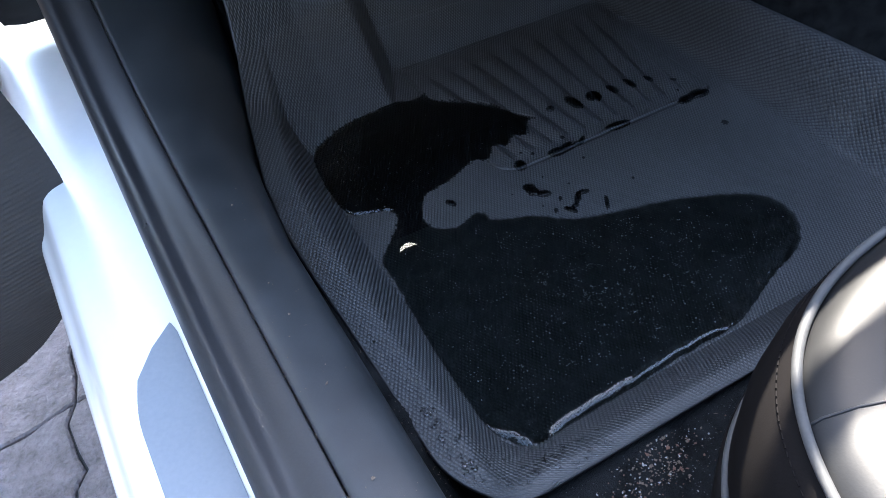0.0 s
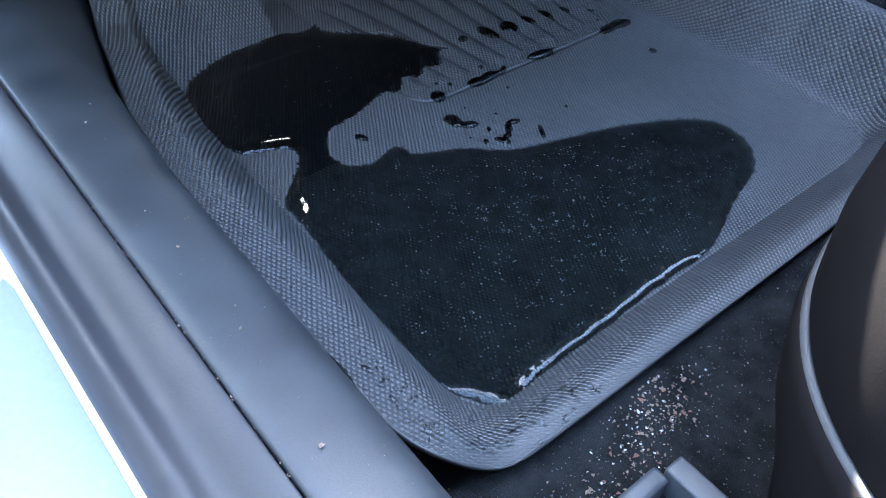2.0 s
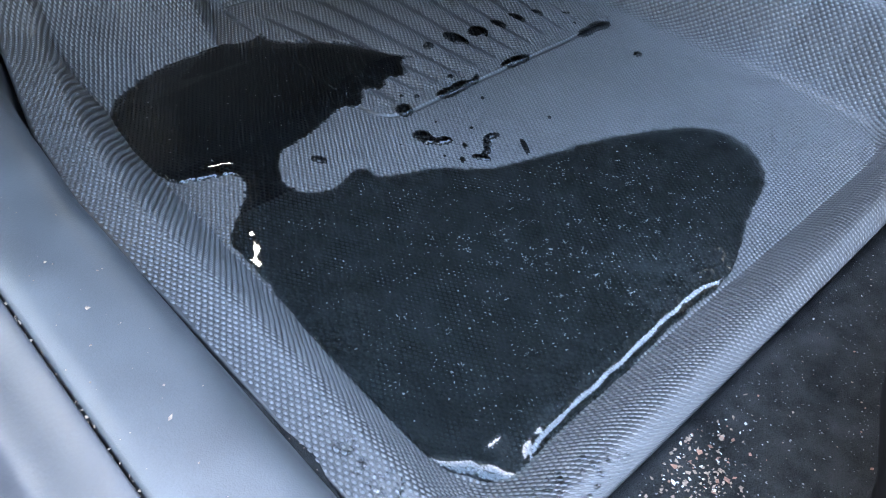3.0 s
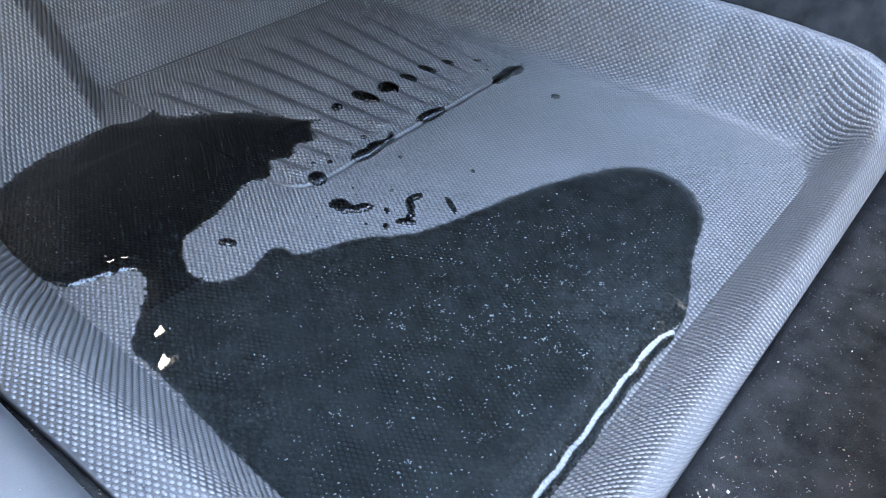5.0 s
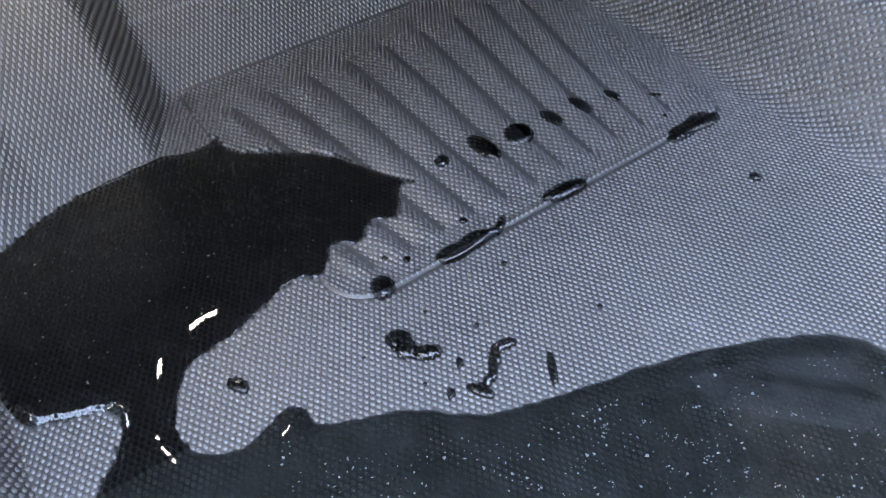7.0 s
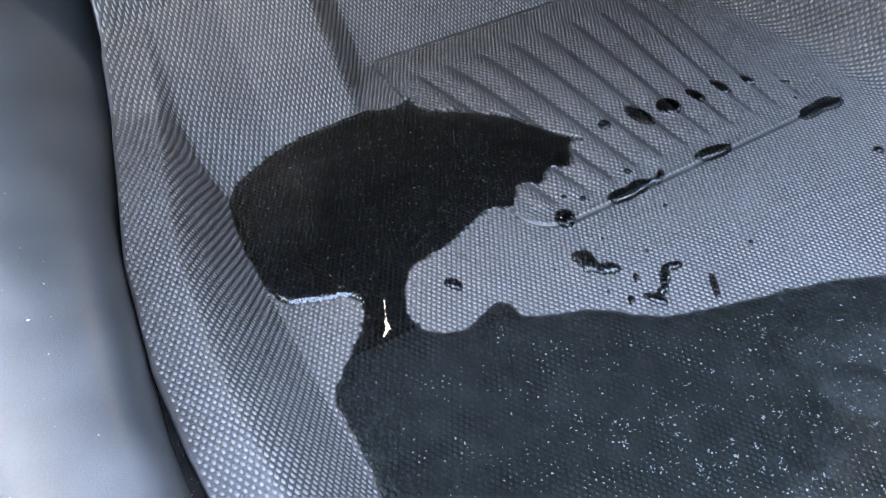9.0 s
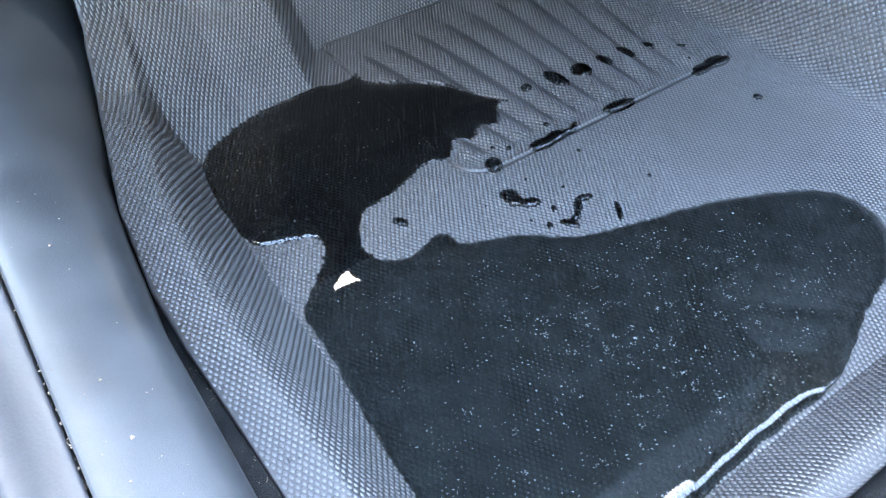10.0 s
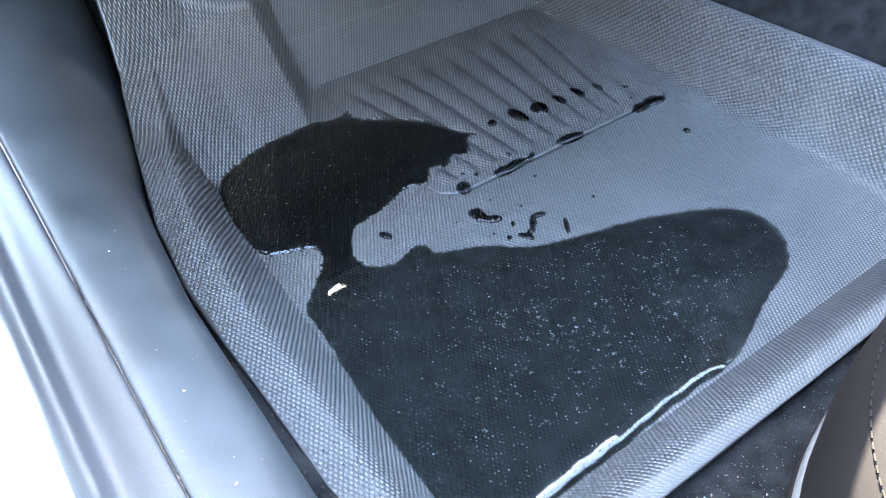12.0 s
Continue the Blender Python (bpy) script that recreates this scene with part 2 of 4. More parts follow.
def mat_edge_left(y):
    return np.interp(y, (0.2, 0.33, 0.40, 0.45, 0.50, 0.575, 0.68, 0.765, 0.85, 1.1), (0.143, 0.141, 0.138, 0.135, 0.1345, 0.142, 0.165, 0.190, 0.205, 0.231))


def mat_base_left(y):
    return np.interp(y, (0.2, 0.30, 0.60, 0.66, 0.74, 1.1), (0.203, 0.203, 0.210, 0.218, 0.224, 0.262))


def mat_edge_right(y):
    return np.interp(y, (0.20, 0.27, 0.32, 0.37, 0.40, 0.46, 0.535, 0.70, 1.02), (0.735, 0.756, 0.763, 0.765, 0.762, 0.755, 0.745, 0.727, 0.705))


def mat_base_right(y):
    return mat_edge_right(y) - np.interp(y, (0.25, 0.40, 0.50, 0.60, 0.75, 1.0), (0.070, 0.074, 0.062, 0.050, 0.046, 0.046))


def smooth_max(a, b, k):
    """The higher of two surfaces, with a fillet of width k where they meet."""
    h = np.maximum(k - np.abs(a - b), 0) / k
    return np.maximum(a, b) + h * h * k / 4


def mat_height(x, y, basin):
    lift_left = np.interp(y, (0.2, 0.33, 0.45, 0.70, 0.76, 0.80, 0.85, 1.1), (0.036, 0.043, 0.056, 0.058, 0.070, 0.084, 0.108, 0.25))
    lift_rear = 0.022 + 0.012 * smooth(0.45, 0.72, x)
    lift_right = 0.076
    left = (mat_base_left(y) - x) / (mat_base_left(y) - mat_edge_left(y) - 0.026)
    rear = (0.246 - y) / 0.033
    right = (x - mat_base_right(y)) / (mat_edge_right(y) - 0.010 - mat_base_right(y))
    k = 0.28
    top = np.maximum(np.maximum(left, rear), right)
    wall = top + k * np.log(np.exp((left - top) / k) + np.exp((rear - top) / k) + np.exp((right - top) / k))
    weight = [np.exp((side - top) / 0.35) for side in (left, rear, right)]
    lift = (lift_left * weight[0] + lift_rear * weight[1] + lift_right * weight[2]) / sum(weight)
    soft = smooth(-0.05, 1.05, wall)
    up = np.clip(wall, 0, 1)
    ramp = (weight[0] * (0.45 * soft + 0.55 * (1 - (1 - up) ** 1.35)) + weight[1] * (0.30 * soft + 0.70 * (1 - (1 - up) ** 1.7)) + weight[2] * soft ** 1.5) / sum(weight)
    droop = (-0.16 * weight[0] + 0.30 * weight[1] + 0.45 * weight[2]) / sum(weight)
    rise = np.where(wall < 1, ramp, 1 - droop * np.clip(wall - 1, 0, 1.5) ** 1.5)
    z = lift * rise
    # the facet before the foot rest, the recess beside it and the slope up to the front
    foot = np.interp(x, (0.15, 0.226, 0.268, 0.306, 0.345), (0.625, 0.668, 0.690, 0.698, 0.703))
    kick = 0.92 * (y - foot) + 3.2 * np.maximum(y - foot - 0.10, 0) ** 1.2
    slope = 0.88 * (y - 0.7565) + 3.2 * np.maximum(y - 0.8565, 0) ** 1.2
    beside = smooth(0.334, 0.372, x)
    front = kick * (1 - beside) + slope * beside
    front = np.clip(front, -0.2, 0.312)
    fillet = 0.004 + 0.060 * smooth(0.672, 0.735, x) + 0.030 * smooth(0.27, 0.20, x) * smooth(0.02, 0.08, front)
    z = np.where(front > -0.08, smooth_max(z, front, fillet), z)
    return z - 0.0065 * smooth(0.0, 0.085, basin) - 0.0008 * smooth(0.0, 0.006, basin)


def brim_depth(x, y):
    return inside_depth(np.stack([x.ravel(), y.ravel()], -1), BRIM).reshape(x.shape)


def mat_points():
    ys = np.concatenate([np.linspace(0.200, 0.300, 70), np.linspace(0.302, 0.64, 150), np.linspace(0.642, 0.80, 100), np.linspace(0.803, 0.935, 60)])
    across = np.concatenate([np.linspace(0, 0.16, 65), np.linspace(0.163, 0.80, 200), np.linspace(0.804, 1, 90)])
    corner = 0.060 - np.sqrt(np.maximum(0.060 ** 2 - np.maximum(0.260 - ys, 0) ** 2, 0))
    lo = mat_edge_left(ys) + corner
    far = 0.065 - np.sqrt(np.maximum(0.065 ** 2 - np.maximum(0.265 - ys, 0) ** 2, 0))
    hi = mat_edge_right(ys) - far
    x = lo[:, None] + (hi - lo)[:, None] * across[None]
    y = np.repeat(ys[:, None], len(across), 1)
    return np.stack([x, y, mat_height(x, y, brim_depth(x, y))], -1)


PAD = (0.376, 0.668, 0.523, 0.757)


def pad_inset(x, y):
    """Distance inwards from the heel pad's rounded outline."""
    x0, x1, y0, y1 = PAD
    best = np.full(np.shape(x), 1e3)
    for sx, sy, r in ((-1, -1, 0.028), (1, -1, 0.008), (-1, 1, 0.008), (1, 1, 0.010)):
        cx, cy = (x0 + r if sx < 0 else x1 - r), (y0 + r if sy < 0 else y1 - r)
        dx, dy = np.maximum((x - cx) * sx, 0), np.maximum((y - cy) * sy, 0)
        best = np.minimum(best, np.where((dx > 0) & (dy > 0), r - np.hypot(dx, dy), 1e3))
    return np.minimum(best, np.minimum(np.minimum(x - x0, x1 - x), np.minimum(y - y0, y1 - y)))


def pad_height(x, y):
    inner = pad_inset(x, y)
    dry = smooth(0.006, -0.002, brim_depth(x, y))
    lip = dry * (0.0018 + 0.0016 * smooth(PAD[1] - 0.03, PAD[1] - 0.006, x) + 0.0008 * smooth(PAD[3] - 0.02, PAD[3] - 0.005, y)) * smooth(-0.0008, 0.0003, inner) - dry * 0.0008 * smooth(0.0022, 0.0050, inner)
    field = smooth(0.009, 0.022, inner) * smooth(PAD[2] + 0.006, PAD[2] + 0.024, y) * smooth(PAD[3] - 0.012, PAD[3] - 0.045, y)
    # shallow saw-toothed ribs, spread like a fan
    base = x - (y - 0.62) * np.clip((x - 0.522) * 1.75, -0.18, 0.18) + 0.0012 * np.sin((y - 0.52) * 27)
    saw = np.mod((base - 0.4455) / 0.0262, 1.0)
    ribs = np.where(saw < 0.60, smooth(-0.15, 0.60, saw), smooth(1.0, 0.60, saw))
    calm = 1 - 0.8 * (1 - dry)
    return lip + 0.0040 * (ribs - 0.5) * field * calm - 0.0012 * (1 - calm) - 0.0012 * smooth(0.001, -0.001, inner)


def pad_points():
    x0, x1, y0, y1 = PAD
    x, y = np.meshgrid(np.linspace(x0 - 0.0012, x1 + 0.0012, 250), np.linspace(y0 - 0.0012, y1 + 0.0012, 200))
    return np.stack([x, y, pad_height(x, y)], -1)


def studs(name, points, keep, tall, parent, mat, label):
    """The lattice of small raised studs pressed into a sheet: it is laid out along the sheet's own length and width and stretches with it."""
    rows, cols = points.shape[:2]
    step = np.diff(points, axis=1)
    along = np.concatenate([np.zeros((rows, 1)), np.cumsum(np.hypot(step[..., 0], 0.45 * step[..., 2]), axis=1)], 1)
    mid = int(np.argmin(np.abs(points[rows // 3, :, 0] - 0.50)))
    along = along - along[:, mid:mid + 1] + points[:, mid:mid + 1, 0]
    up = np.diff(points[:, mid], axis=0)
    v_rows = np.concatenate([[0], np.cumsum(np.hypot(up[:, 1], 0.6 * up[:, 2]))]) + points[0, mid, 1]
    at = []
    for j in range(math.ceil(v_rows[0] / (PITCH_V / 2)), math.floor(v_rows[-1] / (PITCH_V / 2)) + 1):
        r = np.interp(j * PITCH_V / 2, v_rows, np.arange(rows))
        k = min(int(r), rows - 2)
        line = along[k] * (1 - r + k) + along[k + 1] * (r - k)
        u = np.arange(math.ceil(line[0] / PITCH_U), math.floor(line[-1] / PITCH_U) + 1) * PITCH_U + (j % 2) * PITCH_U / 2
        u = u[(u > line[0] + 0.001) & (u < line[-1] - 0.001)]
        c = np.interp(u, line, np.arange(cols))
        at.append(np.stack([np.full_like(c, r), c], -1))
    at = np.concatenate(at)

    def sample(grid, rc):
        r, c = np.clip(rc[:, 0], 0, rows - 1.001), np.clip(rc[:, 1], 0, cols - 1.001)
        i, j = r.astype(int), c.astype(int)
        a, b = (r - i), (c - j)
        if grid.ndim == 3:
            a, b = a[:, None], b[:, None]
        return (grid[i, j] * (1 - a) + grid[i + 1, j] * a) * (1 - b) + (grid[i, j + 1] * (1 - a) + grid[i + 1, j + 1] * a) * b

    mid_at = sample(points, at)
    chosen = keep(mid_at[:, 0], mid_at[:, 1])
    at, mid_at = at[chosen], mid_at[chosen]
    normal = np.cross(np.gradient(points, axis=1), np.gradient(points, axis=0))
    normal /= np.linalg.norm(normal, axis=-1, keepdims=True)
    n_at = sample(normal, at)
    dr = np.gradient(v_rows)[np.clip(at[:, 0].astype(int), 0, rows - 1)]
    dc = np.gradient(along, axis=1)[np.clip(at[:, 0].astype(int), 0, rows - 1), np.clip(at[:, 1].astype(int), 0, cols - 1)]
    high = tall(mid_at[:, 0], mid_at[:, 1])[:, None]
    turn = np.arange(6) * math.pi / 3
    verts = []
    for scale, lift in ((1.0, -0.15), (0.60, 0.78)):
        for a in turn:
            rc = at + scale * np.stack([0.00185 * math.sin(a) / dr, 0.00130 * math.cos(a) / dc], -1)
            verts.append(sample(points, rc) + n_at * high * lift)
    verts.append(mid_at + n_at * high)
    verts = np.stack(verts, 1)
    n = len(verts)
    ring = np.arange(6)
    nxt = (ring + 1) % 6
    quads = np.stack([ring, nxt, nxt + 6, ring + 6], -1)
    tips = np.stack([ring + 6, nxt + 6, np.full(6, 12)], -1)
    first = (np.arange(n) * 13)[:, None, None]
    quads, tips = (quads[None] + first).reshape(-1, 4), (tips[None] + first).reshape(-1, 3)
    data = bpy.data.meshes.new(name)
    loops = np.concatenate([quads.ravel(), tips.ravel()])
    sizes = np.concatenate([np.full(len(quads), 4), np.full(len(tips), 3)])
    data.vertices.add(n * 13)
    data.vertices.foreach_set("co", verts.astype(np.float32).ravel())
    data.loops.add(len(loops))
    data.loops.foreach_set("vertex_index", loops.astype(np.int32))
    data.polygons.add(len(sizes))
    data.polygons.foreach_set("loop_start", np.concatenate([[0], np.cumsum(sizes)[:-1]]).astype(np.int32))
    data.polygons.foreach_set("use_smooth", np.ones(len(sizes), bool))
    data.update(calc_edges=True)
    return tagged(link(name, data, mat, parent, label, shade=False), kind="stuff")


# ---- the mat ----
floor_mat = holder("floor_mat", "black dotted rubber car floor mat with raised rim, flooded", "floor mat")
mat_grid = mat_points()
mat_mud = smooth(0.0, 0.004, brim_depth(mat_grid[..., 0], mat_grid[..., 1]))
tray = sheet("tray", mat_grid, RUBBER, floor_mat, mud=mat_mud)
thick(tray, 0.003)
pad = pad_points()
heel_pad = sheet("heel_pad", pad, RUBBER, floor_mat, "raised ribbed heel pad moulded into the mat", mud=smooth(0.0, 0.004, brim_depth(pad[..., 0], pad[..., 1])))


def stud_height(x, y):
    """Lower on the trodden rear crest and on the front facets."""
    return 0.00062 * (1 - 0.55 * smooth(0.224, 0.212, y))


def on_tray(x, y):
    return pad_inset(x, y) < -0.0012


def wet(x, y):
    return brim_depth(x, y) > 0.0


studs("studs", mat_grid, lambda x, y: on_tray(x, y) & ~wet(x, y), stud_height, floor_mat, STUD, "small raised studs, paler than the tray")
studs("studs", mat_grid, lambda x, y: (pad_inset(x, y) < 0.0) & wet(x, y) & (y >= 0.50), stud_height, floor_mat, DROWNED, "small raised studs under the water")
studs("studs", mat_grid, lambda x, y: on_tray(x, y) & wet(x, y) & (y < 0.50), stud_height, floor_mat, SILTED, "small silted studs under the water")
studs("studs", pad, lambda x, y: (pad_inset(x, y) > 0.0005) & ~wet(x, y), stud_height, heel_pad, STUD, "small raised studs, paler than the tray")
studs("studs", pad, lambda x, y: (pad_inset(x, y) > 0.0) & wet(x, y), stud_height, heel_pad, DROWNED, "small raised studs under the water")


# ---- the water ----
def water_body():
    """Domed at its rim like water on rubber, flat within; it reaches below the mat."""
    n = len(BRIM)
    lo, hi = BRIM.min(0) - 0.004, BRIM.max(0) + 0.004
    step = 0.0022
    gx, gy = np.meshgrid(np.arange(lo[0], hi[0], step), np.arange(lo[1], hi[1], step))
    grid = np.stack([gx.ravel(), gy.ravel()], -1)
    depth = inside_depth(grid, BRIM)
    # grid points just outside are drawn onto the brim
    edge = (depth <= 0) & (depth > -step * 1.5)
    if edge.any():
        e = grid[edge]
        a, b = BRIM, np.roll(BRIM, -1, axis=0)
        d = b - a
        t = np.clip(((e[:, None] - a) * d).sum(-1) / (d * d).sum(-1), 0, 1)
        near = a + t[..., None] * d
        pick = np.argmin(((e[:, None] - near) ** 2).sum(-1), 1)
        grid[edge] = near[np.arange(len(e)), pick]
    keep = depth > -step * 1.5
    ripple = 1 + 0.03 * np.sin(grid[:, 0] * 310) + 0.04 * np.sin(grid[:, 0] * 130) + 0.02 * np.sin(grid[:, 0] * 560 + 2 * np.sin(grid[:, 0] * 190))
    rear = smooth(0.30, 0.26, grid[:, 1])
    shelf = smooth(0.265, 0.30, grid[:, 0]) * smooth(0.53, 0.55, grid[:, 1])
    s = np.clip(np.maximum(depth, 0) / ((0.016 - 0.0045 * rear + 0.012 * shelf) * (1 + (ripple - 1) * rear)), 0, 1)
    x, y = grid[:, 0], grid[:, 1]
    against = np.maximum.reduce([smooth(0.262, 0.245, x) * smooth(0.25, 0.28, y) * smooth(0.488, 0.455, y), smooth(0.655, 0.668, y) * smooth(0.36, 0.34, x),
                                 smooth(0.245, 0.232, x) * smooth(0.555, 0.575, y), smooth(0.27, 0.26, y) * np.maximum(smooth(0.412, 0.440, x), smooth(0.246, 0.236, x) * smooth(0.218, 0.228, x))])
    dome = 1 - (1 - s) ** 2.3
    top = -0.0005 + 0.0009 * smooth(0.0, 0.0016, depth) * (1 - against) + 0.0036 * (dome + (1 - dome) * against)
    rows, cols = gx.shape
    index = np.arange(rows * cols).reshape(rows, cols)
    quads = np.stack([index[:-1, :-1], index[:-1, 1:], index[1:, 1:], index[1:, :-1]], -1).reshape(-1, 4)
    quads = quads[keep[quads].all(1) & (depth[quads] > 0).any(1)]
    used = np.unique(quads)
    back = np.full(rows * cols, -1)
    back[used] = np.arange(len(used))
    upper = np.c_[grid[used], top[used]]
    lower = np.c_[grid[used], np.full(len(used), -0.0165)]
    faces = back[quads]
    m = len(used)
    edges = np.concatenate([faces[:, [k, (k + 1) % 4]] for k in range(4)])
    seen = {tuple(e) for e in edges.tolist()}
    rim = [(a, b) for a, b in seen if (b, a) not in seen]
    faces = faces.tolist() + (faces[:, ::-1] + m).tolist() + [(b, a, a + m, b + m) for a, b in sorted(rim)]
    data = bpy.data.meshes.new("water_puddle")
    data.from_pydata(np.concatenate([upper, lower]).tolist(), [], faces)
    ob = link("water_puddle", data, WATER, None)
    ob.visible_shadow = False
    return tagged(ob, "still clear water pooled in the black rubber floor mat", "puddle")


water_body()


def level(x, y):
    """The mat's height at a place."""
    if float(pad_inset(x, y)) > 0:
        return float(pad_height(np.array([[x]]), np.array([[y]]))[0, 0])
    return float(mat_height(np.array([x]), np.array([y]), np.array([-1.0]))[0])


def water_drop(ovals, mat=DROPLET):
    """A flattened bead of water, or several run together; its rim catches on the studs. Each oval is x, y, two radii and a turn."""
    ovals = np.array([(*o, 0.0)[:5] for o in ovals], float)
    mid = ovals[:, :2].mean(0)
    reach = ovals[:, 2:4].max()
    cell = min(0.0005, reach / 7)
    lo, hi = ovals[:, :2].min(0) - reach - 3 * cell, ovals[:, :2].max(0) + reach + 3 * cell
    gx, gy = np.meshgrid(np.arange(lo[0], hi[0], cell), np.arange(lo[1], hi[1], cell))
    depth = np.full(gx.shape, -1.0)
    for x, y, rx, ry, turn in ovals:
        c, s_ = math.cos(radians(turn)), math.sin(radians(turn))
        u, v = c * (gx - x) + s_ * (gy - y), c * (gy - y) - s_ * (gx - x)
        d = (1 - np.hypot(u / rx, v / ry)) * min(rx, ry)
        h = np.maximum(0.003 - np.abs(depth - d), 0) / 0.003
        depth = np.maximum(depth, d) + h * h * 0.003 / 4 * (len(ovals) > 1)
    thin = min(0.0045, ovals[:, 3].min(), ovals[:, 2].min())
    depth = depth + 0.10 * thin * np.cos(gx * 2 * math.pi / PITCH_U) * np.cos(gy * 2 * math.pi / PITCH_V)
    keep = depth > 0
    s_ = np.clip(depth / min(0.0080, max(depth.max(), 1e-5)), 0, 1)
    top = min(0.0036, 0.72 * max(depth.max(), 0.0006)) * np.sqrt(np.maximum(1 - (1 - s_) ** 2, 0)) + 0.0001
    rows, cols = gx.shape
    index = np.arange(rows * cols).reshape(rows, cols)
    quads = np.stack([index[:-1, :-1], index[:-1, 1:], index[1:, 1:], index[1:, :-1]], -1).reshape(-1, 4)
    quads = quads[keep.ravel()[quads].sum(1) >= 3]
    used = np.unique(quads)
    back = np.full(rows * cols, -1)
    back[used] = np.arange(len(used))
    flat = np.stack([gx.ravel()[used] - mid[0], gy.ravel()[used] - mid[1]], -1)
    under = np.array([level(*p) for p in ovals[:, :2]]).min() if len(ovals) > 1 else level(*mid)
    upper = np.c_[flat, np.maximum(top.ravel()[used], 0.0001)]
    lower = np.c_[flat, np.full(len(used), -0.0012)]
    faces, m = back[quads], len(used)
    edges = np.concatenate([faces[:, [k, (k + 1) % 4]] for k in range(4)])
    seen = {tuple(e) for e in edges.tolist()}
    rim = [(a, b) for a, b in seen if (b, a) not in seen]
    faces = faces.tolist() + (faces[:, ::-1] + m).tolist() + [(b, a, a + m, b + m) for a, b in sorted(rim)]
    data = bpy.data.meshes.new("water_drop")
    data.from_pydata(np.concatenate([upper, lower]).tolist(), [], faces)
    ob = link("water_drop", data, mat, None)
    ob.location = (mid[0], mid[1], under)
    return tagged(ob, "small bead of water on the dotted rubber mat", "water drop", "drops on the mat")


PAD_DROPS = [[(0.4850, 0.590, 0.0048, 0.0050, -30)], [(0.514, 0.585, 0.0140, 0.0068, -82)], [(0.541, 0.583, 0.0098, 0.0100, -36)], [(0.568, 0.584, 0.0097, 0.0070, -72)],
             [(0.593, 0.583, 0.0103, 0.0062, -76)], [(0.618, 0.578, 0.0076, 0.0052, -67)], [(0.643, 0.561, 0.0105, 0.0026, -37)],
             [(0.628, 0.5225, 0.0130, 0.0066, 4), (0.648, 0.5230, 0.0140, 0.0080, -6)], [(0.531, 0.525, 0.0160, 0.0060, -6)],
             [(0.447, 0.524, 0.0110, 0.0062, -8), (0.462, 0.525, 0.0100, 0.0060, 4), (0.482, 0.526, 0.0072, 0.0026, -141), (0.473, 0.524, 0.0060, 0.0024, 0)],
             [(0.401, 0.527, 0.0080, 0.0070, -119)], [(0.466, 0.541, 0.0028, 0.0023, -45)], [(0.413, 0.544, 0.0020, 0.0018, -34)], [(0.423, 0.536, 0.0022, 0.0026, -45)],
             [(0.631, 0.540, 0.0015, 0.0022, -27)]]
FLOOR_DROPS = [[(0.3895, 0.4925, 0.0078, 0.0066, -58), (0.3890, 0.4845, 0.0062, 0.0048, -40), (0.3975, 0.4775, 0.0082, 0.0050, -25)],
               [(0.407, 0.463, 0.0036, 0.0021, -124)],
               [(0.4325, 0.4585, 0.0070, 0.0036, -14), (0.4240, 0.4550, 0.0048, 0.0028, -110), (0.4185, 0.4500, 0.0060, 0.0024, -120), (0.4060, 0.4435, 0.0078, 0.0036, -60), (0.4125, 0.4465, 0.0040, 0.0024, 20)],
               [(0.393, 0.451, 0.0036, 0.0023, -124)], [(0.443, 0.433, 0.0105, 0.0025, -121)], [(0.309, 0.517, 0.0067, 0.0042, -63)], [(0.634, 0.466, 0.0042, 0.0040, -90)],
               [(0.489, 0.448, 0.0018, 0.0020, -18)], [(0.466, 0.502, 0.0019, 0.0020, -34)], [(0.369, 0.494, 0.0012, 0.0011, -45)], [(0.428, 0.477, 0.0015, 0.0014, -45)],
               [(0.386, 0.463, 0.0012, 0.0013, -27)], [(0.411, 0.500, 0.0014, 0.0012, -63)]]
RIM_DROPS = [(0.262, 0.2085, 0.0035, 0.0018, 20), (0.250, 0.211, 0.0022, 0.0018, 0), (0.235, 0.205, 0.0030, 0.0020, 40), (0.212, 0.203, 0.0022, 0.0016, 10),
             (0.196, 0.212, 0.0026, 0.0018, -40), (0.184, 0.224, 0.0020, 0.0016, -50), (0.176, 0.236, 0.0024, 0.0016, -60), (0.205, 0.214, 0.0016, 0.0014, 0),
             (0.222, 0.209, 0.0018, 0.0012, 0), (0.168, 0.262, 0.0018, 0.0014, 80), (0.190, 0.238, 0.0022, 0.0020, 0), (0.243, 0.2065, 0.0016, 0.0012, 0)]
spray = random.Random(17)
for _ in range(44):
    a = spray.uniform(0.0, 1.0)
    RIM_DROPS.append((0.160 + 0.115 * a + spray.uniform(-0.004, 0.004), 0.240 - 0.034 * a ** 0.6 + spray.uniform(-0.006, 0.006), spray.uniform(0.0007, 0.0017), spray.uniform(0.0006, 0.0013), spray.uniform(0, 180)))
for ovals in PAD_DROPS + FLOOR_DROPS:
    water_drop(ovals)
for spot in RIM_DROPS:
    water_drop([spot], SPRAY)


